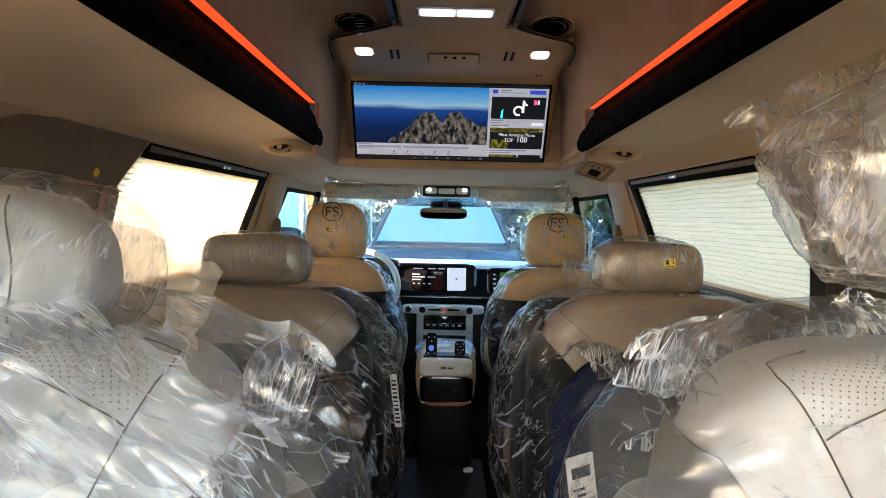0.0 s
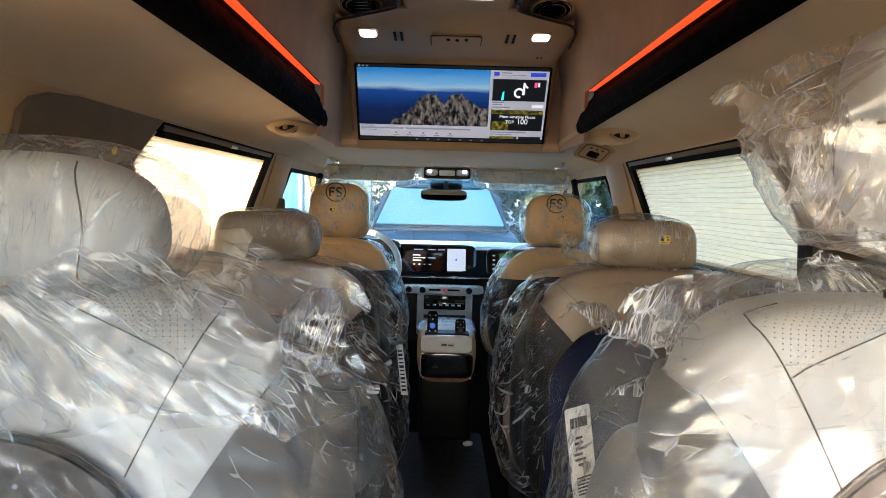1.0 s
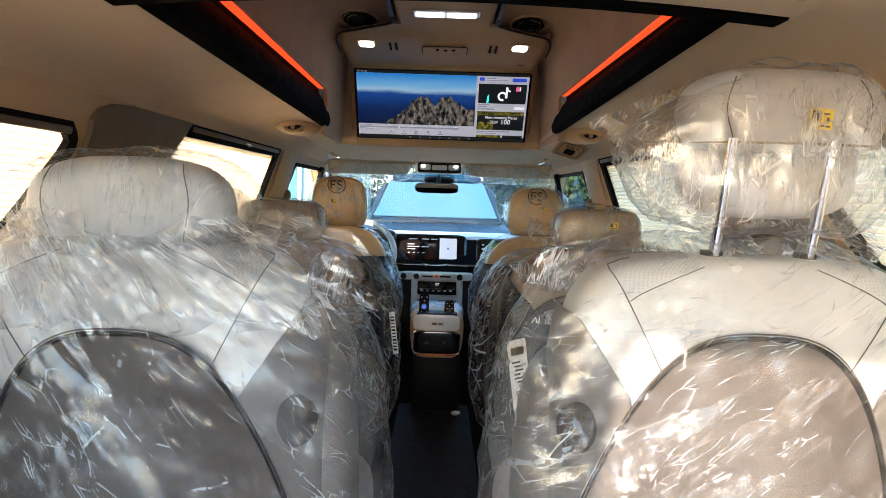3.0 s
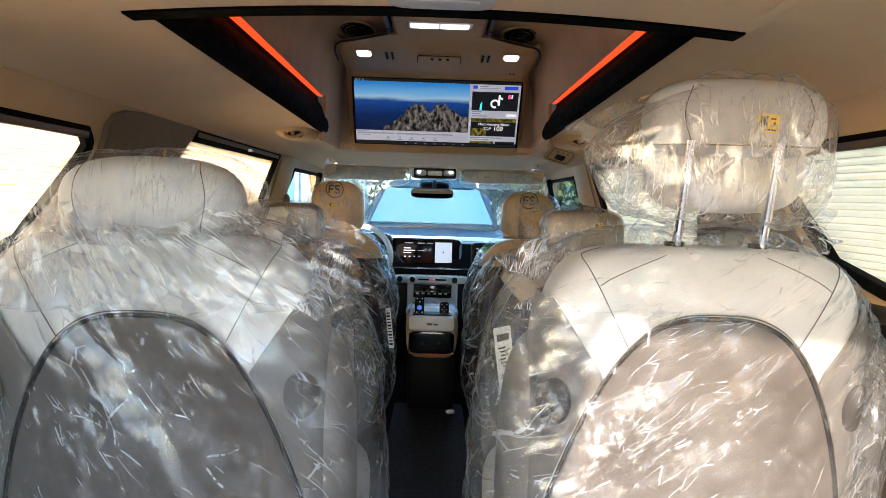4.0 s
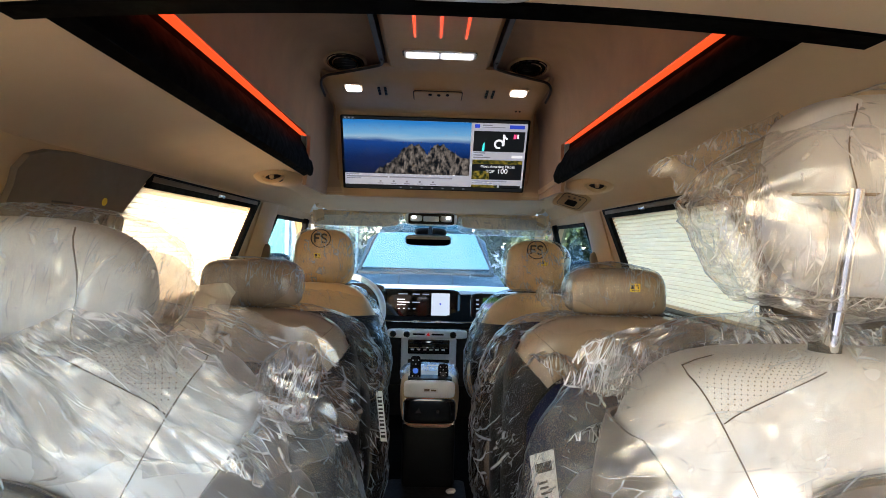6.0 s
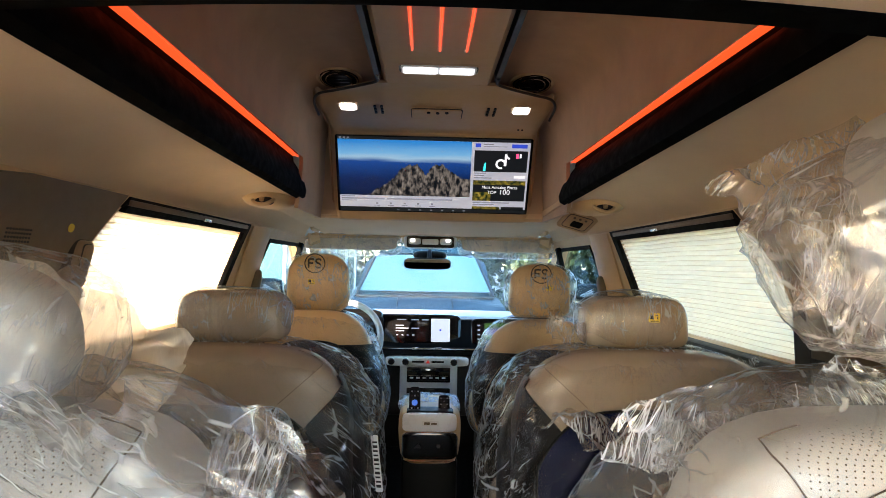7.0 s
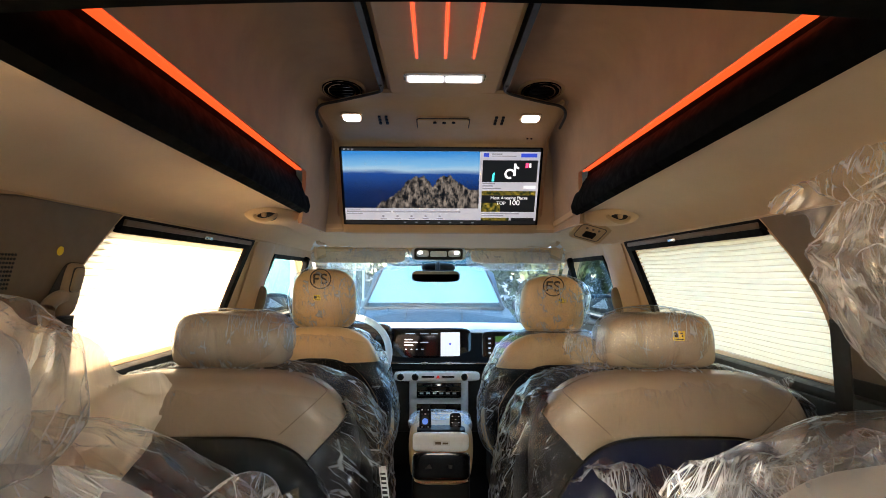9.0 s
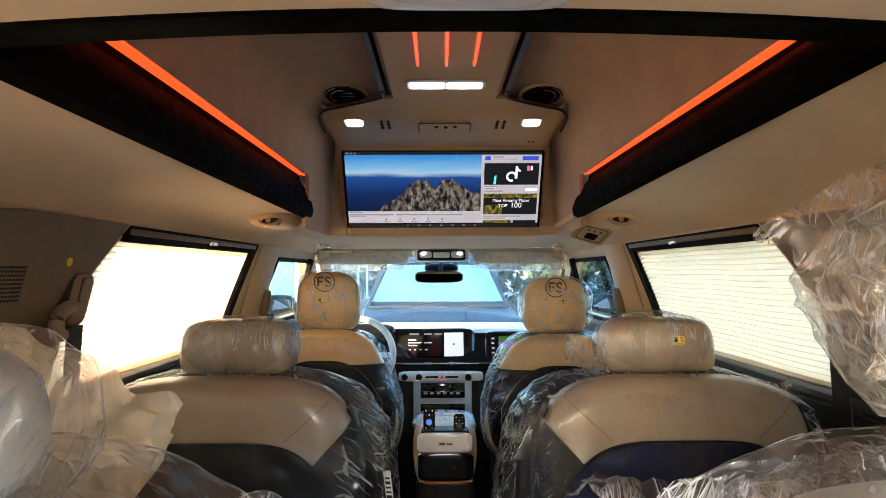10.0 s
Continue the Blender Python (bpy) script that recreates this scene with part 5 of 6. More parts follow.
flap("film_flap", [(0.585, 0.535, 0.885), (0.672, 0.520, 0.899), (0.652, 0.500, 0.872), (0.575, 0.500, 0.845)], 26, M_FILM_B, 0.008, "loose film corner at the captain seat's outer shoulder")
flap("film_flap", [(-0.29, 0.49, 0.892), (-0.16, 0.55, 0.80), (-0.145, 0.52, 0.50), (-0.185, 0.44, 0.56)], 16, M_FILM_X, 0.014, "creased clear film hanging at the captain seat's aisle side")
B1 = Back(0.278, 0.08, 0.33, 0.85, 3.0, 0.13, 3.6, 0.22)
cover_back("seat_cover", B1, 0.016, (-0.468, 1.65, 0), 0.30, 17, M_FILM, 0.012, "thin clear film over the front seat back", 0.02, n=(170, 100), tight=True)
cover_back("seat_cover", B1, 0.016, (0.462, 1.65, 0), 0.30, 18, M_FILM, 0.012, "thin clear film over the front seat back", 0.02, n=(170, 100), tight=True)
bag("headrest_cover", (-0.468, 1.79, 0.985), (0.145, 0.075, 0.128), 19, M_FILM_C, 0.008, "thin clear film over the front headrest")
bag("headrest_cover", (0.464, 1.79, 0.965), (0.150, 0.075, 0.122), 20, M_FILM_C, 0.009, "thin clear film over the front headrest")


# ---------------------------------------------------------------- side fittings
def coat_hook(x, label="tan coat hook in a moulded recess of the headliner"):
    hk = thing("coat_hook", label, "coat hook", (x, 1.25, 1.283), "coat hooks")
    part("base", blob(0.070, 0.085, 0.034, 2.4, 10, (0, 0.02, -0.004), lambda p: (p.x + (0.02 if x < 0 else -0.02) * p.y / 0.08, p.y, p.z)), M_HEAD, hk)
    part("recess", blob(0.030, 0.018, 0.014, 2.4, 8, (0.004, -0.050, -0.020)), M_DARK, hk, "dark recess")
    part("hook", tube(smooth_line([(-0.034, -0.050, -0.014), (-0.022, -0.072, -0.028), (0.0, -0.077, -0.034), (0.022, -0.072, -0.028), (0.034, -0.050, -0.014)], 4), 0.0065, 8), M_TRIM, hk)
    part("hook_stem", blob(0.008, 0.014, 0.008, 3, 5, (0.0, -0.062, -0.016)), M_TRIM, hk)
    return hk


coat_hook(-0.543)
coat_hook(0.553)
sw = thing("ceiling_switch", "tan switch plate with a dark button on the headliner", "switch", (0.572, 1.60, 1.256))
SWITCH = pose(0, 0, -0.010, -26, 14, 8)
part("plate", moved(slab(rounded(0.13, 0.12, 0.018), 0.008), SWITCH), M_TRIM, sw)
part("plate_rim", moved(tube([(p[0], p[1], 0) for p in rounded(0.100, 0.092, 0.016)], 0.0020, 6, True), SWITCH @ Matrix.Translation((0, 0, -0.0005))), M_CTRIM, sw)
part("button", moved(slab(rounded(0.044, 0.036, 0.005), 0.006), SWITCH @ Matrix.Translation((0.002, 0.012, -0.004))), M_BLACK, sw)
for i in range(3):
    part("small_key", moved(disc(0.005, 0.004, 10), SWITCH @ Matrix.Translation((-0.024 + 0.024 * i, -0.026, -0.001))), M_CTRIM, sw)
gh = thing("grab_handle", "tan folding grab handle above the front door", "grab handle", (0.585, 2.30, 1.262), "grab handles")
part("grip", tube(smooth_line([(0, -0.09, 0), (-0.004, -0.075, -0.022), (-0.004, 0, -0.026), (-0.004, 0.075, -0.022), (0, 0.09, 0)], 4), 0.010, 8), M_TRIM, gh)
for s in (-1, 1):
    part("mount", blob(0.018, 0.022, 0.010, 3, 5, (0, s * 0.09, 0.002)), M_TRIM, gh)
copy_thing(gh, pose(-0.585, 2.30, 1.262))

M_GUIDE = surface("tan moulded plastic", (0.23, 0.165, 0.105), 0.45, vary=0.08, grain=0.15, grain_scale=500)
for s in (-1, 1):
    fr = wall_frame(s)
    # padded trim between the windows, with a belt guide
    pan = thing("pillar_trim", "brown padded trim between the side windows", "pillar trim", (s * 0.715, 0.35, 1.05), "pillar trims")
    q = fr.inverted() @ Matrix.Translation((s * 0.715, 0.35, 1.05))
    out = [(0.195, up(1.165)), (0.215, up(1.19)), (0.26, up(1.205)), (0.34, up(1.212)), (0.63, up(1.212)), (0.55, up(1.12)), (0.495, up(1.03)), (0.49, up(0.90)), (0.06, up(0.90)), (0.145, up(1.03)), (0.19, up(1.11)), (0.196, up(1.14))]
    bm = moved(slab(out, 0.012), q.inverted() @ Matrix.Translation((0, 0, -0.014)))
    part("panel", bm, M_CTRIM, pan, smooth=False)
    bms = []
    for i in range(9):
        for j in range(9):
            bms.append(disc(0.0022, 0.002, 6, (0.30 + 0.007 * i, up(1.065) + 0.007 * j, -0.0145)))
    tagged(part("speaker_grille", moved(join(*bms), q.inverted()), M_INK, pan, "perforated speaker grille", False), kind="stuff")
    if s < 0:
        part("yellow_dot", moved(disc(0.0085, 0.0015, 16, (0.462, up(1.13), -0.0152)), q.inverted()), M_YELLOW, pan, "yellow inspection dot")
    bg = thing("belt_guide", "tan seat belt guide on the pillar", "belt guide", (s * 0.708, 0.435 if s < 0 else 0.38, 1.01), "belt guides")
    def lean(p):
        return (p.x, p.y + 0.38 * p.z, p.z)
    part("arm_gap", blob(0.014, 0.0285, 0.052, 5, 8, (0, 0.060, 0.046), lean), M_INK, bg)
    part("arm", blob(0.020, 0.026, 0.049, 5, 8, (-s * 0.003, 0.060, 0.046), lean), M_GUIDE, bg, "tan moulded arm")
    part("button_gap", blob(0.004, 0.0175, 0.0235, 5, 8, (-s * 0.0205, 0.066, 0.064), lean), M_INK, bg)
    part("button", blob(0.006, 0.016, 0.022, 5, 8, (-s * 0.021, 0.066, 0.064), lean), M_GUIDE, bg, "height button")
    part("loop", tube(smooth_line([(-s * 0.014, 0.038, 0.034), (-s * 0.018, 0.012, 0.030), (-s * 0.020, -0.010, 0.016), (-s * 0.020, -0.012, -0.006), (-s * 0.018, 0.006, -0.016)], 4), 0.0125, 10), M_GUIDE, bg, "tan hooked loop")
    part("slot", box(min(-s * 0.026, -s * 0.012), max(-s * 0.026, -s * 0.012), 0.004, 0.056, -0.006, -0.001, 0.001), M_INK, bg)
    part("belt_strap", moved(box(-0.0015, 0.0015, -0.022, 0.022, -0.50, 0.004, 0.0), pose(-s * 0.022, 0.036, -0.006, 0, s * -3, 0)), M_DARK, bg, "dark belt webbing")
    fb = thing("belt_guide", "tan front seat belt guide on the door pillar", "belt guide", (s * 0.708, 1.70, 0.985), "belt guides")
    part("cover", blob(0.022, 0.026, 0.052, 2.8, 8, (0, 0, 0), lambda p: (p.x - s * 0.02 * p.z / 0.05 * 0.4, p.y, p.z)), M_CTRIM, fb)
    part("loop", tube([(-s * 0.022, -0.03, -0.05), (-s * 0.03, 0.0, -0.062), (-s * 0.022, 0.03, -0.05)], 0.007, 8), M_BLACK, fb)
    part("belt_strap", moved(box(-0.0015, 0.0015, -0.022, 0.022, -0.45, 0.0, 0.0), pose(-s * 0.024, 0.0, -0.05, 0, s * -3, 0)), M_BLACK, fb, "black belt webbing")
    low = moved(slab([(0.06, up(0.868)), (0.49, up(0.868)), (0.49, up(0.902)), (0.06, up(0.902))], 0.012), fr @ Matrix.Translation((0, 0, -0.016)))
    tagged(part("pillar_foot_" + ("left" if s < 0 else "right"), low, M_DARK, None, "", False), "dark trim under the padded pillar", "trim", kind="structure")
    # pillar between the doors
    bm = sheet(8, 12, lambda u, v: (s * (wall_x(1.2 - 0.345 * v) - 0.004 - 0.022 * math.sin(u * math.pi)), 1.555 + 0.02 - 0.10 * v * 0.6 + (0.235 + 0.05 * v) * u, 1.205 - 0.345 * v))
    tagged(part("pillar_" + ("left" if s < 0 else "right"), thick(bm, 0.006), M_TRIM), "tan pillar trim between the doors", "pillar", kind="structure")
    # screen pillar
    bm = sheet(6, 14, lambda u, v: (s * (0.665 + 0.10 * v + 0.012 * math.sin(u * math.pi) - 0.05 * u), 2.46 + 0.86 * v + 0.07 * u, 1.235 - 0.42 * v))
    tagged(part("screen_pillar_" + ("left" if s < 0 else "right"), thick(bm, 0.02), M_HEAD), "pale trim of the windscreen pillar", "pillar", kind="structure")
    # black quarter post of the door window
    post = moved(box(-0.012, 0.012, -0.02, 0.02, -0.02, 0.31, 0.004), pose(s * 0.742, 2.36, 0.87, -8, s * -12, 0))
    tagged(part("door_window_post", post, M_GASKET), "black upright post of the front door window", "post", kind="structure")
    mr = thing("door_mirror", "black outside door mirror", "door mirror", (s * 0.93, 2.72, 0.89), "door mirrors")
    part("shell", blob(0.10, 0.06, 0.085, 3, 8), M_BLACK, mr)
    part("glass", moved(slab(rounded(0.17, 0.13, 0.03), 0.003), pose(0, -0.061, 0, 90, 0, s * -8)), M_GLOSSB, mr)
    part("arm", box(min(-s * 0.17, 0), max(-s * 0.17, 0), -0.02, 0.02, -0.09, -0.05, 0.01), M_BLACK, mr)

# ---------------------------------------------------------------- windscreen, visors, mirror
WT, WB = (2.60, 1.215), (3.42, 0.76)
bm = sheet(14, 8, lambda u, v: ((u - 0.5) * (1.36 + 0.14 * v), WT[0] + (WB[0] - WT[0]) * v + 0.10 * (1 - (2 * u - 1) ** 2) * (0.4 + 0.6 * v), WT[1] + (WB[1] - WT[1]) * v))
wsn = thing("windscreen", "large slanted windscreen with faint blue-green tint", "windscreen", (0, 0, 0), kind="structure")
w = part("pane", thick(bm, 0.005), M_WIND, wsn)
w.visible_shadow = False
hd = sheet(14, 2, lambda u, v: ((u - 0.5) * 1.36, WT[0] - 0.03 + 0.09 * v + 0.04 * (1 - (2 * u - 1) ** 2), WT[1] + 0.018 - 0.03 * v))
tagged(part("windscreen_header", thick(hd, 0.012), M_HEAD), "pale header trim above the windscreen", "trim", kind="structure")

M_VISOR = surface("pale grey visor cloth", (0.78, 0.73, 0.63), 0.85, vary=0.05, grain=0.3, grain_scale=700)
for s, x0, x1 in ((-1, -0.735, -0.185), (1, 0.18, 0.725)):
    cx, hwid = (x0 + x1) / 2, (x1 - x0) / 2
    vz = thing("sun_visor", "pale folded sun visor in clear film", "sun visor", (cx, 2.60, 1.19), "sun visors")
    part("visor_pad", blob(hwid, 0.014, 0.045, 5, 10, (0, 0.02, 0.0), lambda p: (p.x, p.y + 0.5 * p.z, p.z)), M_VISOR, vz)
    part("hinge_rod", tube([(-hwid * 0.96, 0.025, 0.047), (hwid * 0.96, 0.025, 0.047)], 0.006, 8), M_VISOR, vz)
    bg2 = bag("visor_cover", (cx, 2.605, 1.175), (hwid + 0.015, 0.04, 0.062), 30 + s, M_FILM_W, 0.012, "creased clear film over the sun visor", 5.0, "film covers", n=24)

oc = thing("overhead_console", "overhead lamp console with clear lenses and chrome edge", "overhead console", (0.0, 2.60, 1.197))
part("body", blob(0.150, 0.06, 0.040, 5, 8), M_SILVER, oc, "silver grey body")
part("lamp_panel", moved(slab(rounded(0.262, 0.062, 0.012), 0.006), pose(0, -0.0605, -0.002, 82)), M_GLOSSB, oc)
for s in (-1, 1):
    part("lens", moved(blob(0.034, 0.018, 0.006, 4, 5), pose(s * 0.086, -0.066, 0.0, 82)), M_LENS, oc, "clear lens")
    part("bulb", moved(blob(0.012, 0.008, 0.003, 3, 4), pose(s * 0.098, -0.072, 0.006, 82)), M_LAMP, oc, "small glowing lamp")
part("button_row", moved(slab(rounded(0.09, 0.03, 0.006), 0.004), pose(0, -0.066, -0.002, 82)), M_SILVER, oc)
mr = thing("rear_view_mirror", "frameless black rear view mirror hanging at the windscreen", "rear view mirror", (-0.014, 2.70, 1.075))
part("shell", blob(0.137, 0.018, 0.034, 4, 8), M_BLACK, mr)
part("glass", moved(slab(rounded(0.258, 0.056, 0.02), 0.002), pose(0, -0.0192, 0, 85.5)), M_MIRROR, mr, "mirror glass")
part("stalk", tube([(0.01, 0.01, 0.02), (0.012, 0.05, 0.07), (0.014, 0.06, 0.11)], 0.014, 8), M_BLACK, mr)
part("sensor_pod", blob(0.10, 0.05, 0.028, 3, 8, (0.015, 0.10, 0.052)), M_BLACK, mr)

# ---------------------------------------------------------------- dashboard
db = thing("dashboard", "pale-topped dashboard with silver centre stack and twin displays", "dashboard", (0, 2.62, 0))
sec_f = smooth_line([(0, 0.02, 0.56), (0, 0.05, 0.60), (0, 0.12, 0.70), (0, 0.146, 0.746)], 4)
part("front_face", thick(sheet(30, len(sec_f) - 1, lambda u, v: (sec_f[round(v * (len(sec_f) - 1))] + Vector(((u - 0.5) * 1.50, 0.03 * (2 * u - 1) ** 2, -0.015 * (2 * u - 1) ** 4)))), 0.015), M_BLACK, db, "black front face")
part("footwell_panel", box(-0.755, 0.755, 0.16, 0.20, -0.004, 0.215, 0.004), M_BLACK, db)
sec_d = smooth_line([(0, 0.15, 0.750), (0, 0.165, 0.760), (0, 0.20, 0.768), (0, 0.45, 0.770), (0, 0.70, 0.76), (0, 0.82, 0.75)], 4)
part("top_pad", thick(sheet(30, len(sec_d) - 1, lambda u, v: (sec_d[round(v * (len(sec_d) - 1))] + Vector(((u - 0.5) * 1.50, 0.03 * (2 * u - 1) ** 2, -0.015 * (2 * u - 1) ** 4)))), 0.015), M_DASH, db, "pale grey top")
part("lower_body", box(-0.755, 0.755, 0.05, 0.60, 0.20, 0.565, 0.03, 3), M_DARK, db, "dark lower dash")
scr = part("display_frame", blob(0.262, 0.014, 0.088, 8, 8, (-0.072, 0.095, 0.690), lambda p: (p.x, p.y + 0.28 * p.z + 0.25 * p.x * p.x, p.z)), M_GLOSSB, db, "wide glossy black display")
scr2 = part("display_frame", blob(0.165, 0.012, 0.080, 8, 8, (0.415, 0.095, 0.680), lambda p: (p.x, p.y + 0.28 * p.z, p.z)), M_GLOSSB, db, "passenger display")


def dash_rect(parent, x0, x1, z0, z1, mat, name, lift=0.0):
    bm = bmesh.new()
    f = lambda x, z: (x, 0.0785 - lift + 0.28 * (z - 0.69) + (0.25 * (x + 0.072) ** 2 if x < 0.2 else 0), z)
    vs = [bm.verts.new(f(x, z)) for x, z in ((x0, z0), (x1, z0), (x1, z1), (x0, z1))]
    bm.faces.new(vs)
    return part(name, bm, mat, parent, "", False)


S_MAP = glow("map picture", (0.50, 0.56, 0.64), 0.10)
S_DIM = glow("dim display text", (0.30, 0.33, 0.38), 0.07)
dash_rect(scr, 0.015, 0.125, 0.625, 0.755, S_MAP, "map_picture")
dash_rect(scr, 0.064, 0.074, 0.686, 0.697, S_BLUE, "map_marker", 0.001)
for x0, x1, z in ((-0.185, -0.13, 0.748), (-0.10, -0.055, 0.748), (-0.04, 0.0, 0.748), (-0.19, -0.145, 0.715), (-0.19, -0.115, 0.70), (-0.10, -0.055, 0.70), (-0.19, -0.14, 0.685), (-0.185, -0.175, 0.662), (-0.155, -0.145, 0.662), (-0.125, -0.115, 0.662), (-0.095, -0.08, 0.662)):
    dash_rect(scr, x0, x1, z - 0.003, z + 0.003, S_DIM, "text_bar")
S_LAND = lit_image("small landscape picture", lambda n: n.ramp(n.noise(16, 3, (0.4, 1, 3)), 0.45, 0.55, (0.03, 0.09, 0.02), (0.14, 0.13, 0.32)), 0.12)
dash_rect(scr2, 0.325, 0.56, 0.625, 0.735, S_LAND, "landscape_picture")
for i in range(4):
    dash_rect(scr2, 0.285, 0.300, 0.64 + 0.026 * i, 0.648 + 0.026 * i, S_DIM, "display_icon")
part("trim_strip", box(-0.70, 0.70, 0.035, 0.075, 0.572, 0.596, 0.006), M_BLACK, db)
part("chrome_strip", tube([(-0.70, 0.036, 0.590), (0.0, 0.030, 0.590), (0.70, 0.036, 0.590)], 0.004, 8), M_CHROME, db)
for x in (-0.075, 0.06):
    part("vent_tab", blob(0.020, 0.006, 0.007, 4, 4, (x, 0.028, 0.592)), M_CHROME, db)
kb = part("button_bar", blob(0.235, 0.03, 0.026, 7, 8, (-0.005, 0.012, 0.524)), M_SILVER, db, "silver button bar")
for x in (-0.205, -0.125, 0.145):
    part("knob", moved(disc(0.017, 0.018, 20, bev=0.003), pose(x, -0.024, 0.524, 90)), M_BLACK, kb)
    part("knob_ring", moved(tube([(0.018 * math.cos(a), 0.018 * math.sin(a), 0) for a in (2 * math.pi * i / 20 for i in range(20))], 0.0022, 6, True), pose(x, -0.028, 0.524, 90)), M_CHROME, kb)
for x in (-0.055, 0.055):
    part("button_row", box(x - 0.035, x + 0.035, -0.022, -0.014, 0.519, 0.529, 0.002), M_BLACK, kb)
bm = slab([(-0.011, -0.008), (0.011, -0.008), (0.0, 0.012)], 0.003)
part("warning_button", moved(bm, pose(0, -0.0185, 0.524, 90)), glow("red button", (0.55, 0.03, 0.03), 0.08), kb, "red triangle button", False)
stack = part("centre_fascia", box(-0.158, 0.168, 0.0, 0.12, 0.25, 0.500, 0.012, 3), M_SILVER, db, "silver centre fascia")
for z0, z1, nm in ((0.405, 0.490, "vent_recess"), (0.295, 0.375, "tray_recess")):
    part(nm, box(-0.118, 0.128, -0.004, 0.03, z0, z1, 0.006), M_GLOSSB, stack)
for z in (0.418, 0.444, 0.470):
    part("vent_slat", box(-0.108, 0.118, -0.012, -0.002, z - 0.0022, z + 0.0022, 0.001), M_CHROME if z == 0.444 else M_BLACK, stack)
for i in range(6):
    part("climate_key", box(-0.10 + 0.036 * i, -0.08 + 0.036 * i, -0.011, -0.003, 0.428, 0.437, 0.001), M_SILVER, stack)

wh = thing("steering_wheel", "steering wheel with a white wrapped rim", "steering wheel", (-0.440, 2.30, 0.690))
tilt = pose(0, 0, 0, 68)
part("rim", moved(tube([(0.195 * math.cos(a), 0.190 * math.sin(a), 0) for a in (2 * math.pi * i / 48 for i in range(48))], 0.017, 10, True), tilt), M_WHEEL, wh, "white wrapped rim")
part("hub", moved(blob(0.075, 0.06, 0.025, 3, 8), tilt), M_BLACK, wh)
for a in (0, 180, 270):
    c, s = math.cos(radians(a)), math.sin(radians(a))
    part("spoke", moved(tube([(0.06 * c, 0.06 * s, 0), (0.185 * c, 0.185 * s, 0)], 0.014, 8), tilt), M_SILVER, wh)
part("column", tube([(0, 0.02, -0.01), (0, 0.34, -0.12)], 0.045, 12), M_BLACK, wh)
part("instrument_hood", blob(0.19, 0.03, 0.09, 5, 8, (-0.01, 0.40, 0.03)), M_GLOSSB, wh)

# ---------------------------------------------------------------- centre console
cs = thing("centre_console", "tan centre console with silver lid and glossy black rear panel", "console", (0.008, 1.66, 0))
part("body", blob(0.130, 0.20, 0.112, 5, 10, (0, 0.205, 0.368), lambda p: (p.x * (1 - 0.08 * max(0, -p.z / 0.11)), p.y, p.z)), M_TRIM, cs, "tan body")
part("foot", box(-0.115, 0.115, 0.05, 0.38, 0.0, 0.29, 0.02), M_BLACK, cs)
part("silver_lid", blob(0.108, 0.012, 0.036, 7, 6, (-0.002, 0.003, 0.443)), M_SILVER, cs, "silver panel")
rp = part("rear_panel", blob(0.108, 0.012, 0.055, 7, 6, (0, 0.004, 0.350), lambda p: (p.x, p.y - 0.12 * p.z, p.z)), M_GLOSSB, cs, "glossy black panel with two ports")
part("panel_trim", tube([(p[0], -0.010, 0.350 + p[1]) for p in rounded(0.216, 0.112, 0.02)], 0.0024, 6, True), M_CHROME, rp)
part("port_icon", moved(slab([(-0.014, -0.008), (0.014, -0.008), (0.004, 0.012)], 0.001), pose(-0.048, -0.0115, 0.352, 90)), M_DARK, rp, "", False)
part("port_icon", moved(slab(rounded(0.014, 0.014, 0.003), 0.001), pose(0.035, -0.0115, 0.352, 90)), M_DARK, rp, "", False)
part("tray", blob(0.095, 0.045, 0.012, 5, 6, (0, 0.055, 0.472)), M_BLACK, cs, "dark cup tray")
part("armrest", blob(0.122, 0.13, 0.026, 4, 8, (0, 0.26, 0.448)), M_CREAM, cs, "padded armrest lid")
lb = part("paper_label", moved(slab(rounded(0.064, 0.020, 0.002, 2), 0.0008), pose(0.002, -0.0098, 0.441, 90)), M_WHITEP, cs, "small pale label with dark bars", False)
part("print", bars([(-0.014, 0, 0.022, 0.010), (0.014, -0.001, 0.022, 0.007)], M_CTRIM, pose(0.002, -0.0098, 0.441, 90), 0.0012), M_CTRIM, lb, "", False)
bag("console_cover", (0.008, 1.92, 0.452), (0.128, 0.135, 0.026), 41, M_FILM, 0.010, "creased clear film over the console armrest", 4, "film covers", n=26)


def remote(x, y, w, h, lean, blue):
    rc = thing("remote_control", "black remote control with small keys standing in the console tray", "remote control", (x, y, 0.452), "remote controls")
    m = pose(0, 0, 0, lean)
    part("shell", moved(blob(w / 2, 0.008, h / 2, 5, 6, (0, 0, h / 2)), m), M_BLACK, rc)
    for i in range(3):
        for j in range(6):
            if blue and j in (2, 3):
                continue
            part("key", moved(box(-w * 0.32 + i * w * 0.27, -w * 0.2 + i * w * 0.27, -0.0105, -0.007, h * (0.12 + 0.14 * j), h * (0.17 + 0.14 * j), 0.0008, 1), m), M_SILVER if (i + j) % 2 else M_DARK, rc)
    part("dial", moved(disc(w * 0.26, 0.003, 18, m=pose(0, 0, 0, 90), at=(0, -0.009, h * 0.47)), m), glow("blue key", (0.02, 0.08, 0.35), 0.12) if blue else M_PANEL, rc)
    return rc


remote(-0.055, 1.71, 0.046, 0.118, -10, True)
remote(0.065, 1.72, 0.046, 0.084, -14, False)

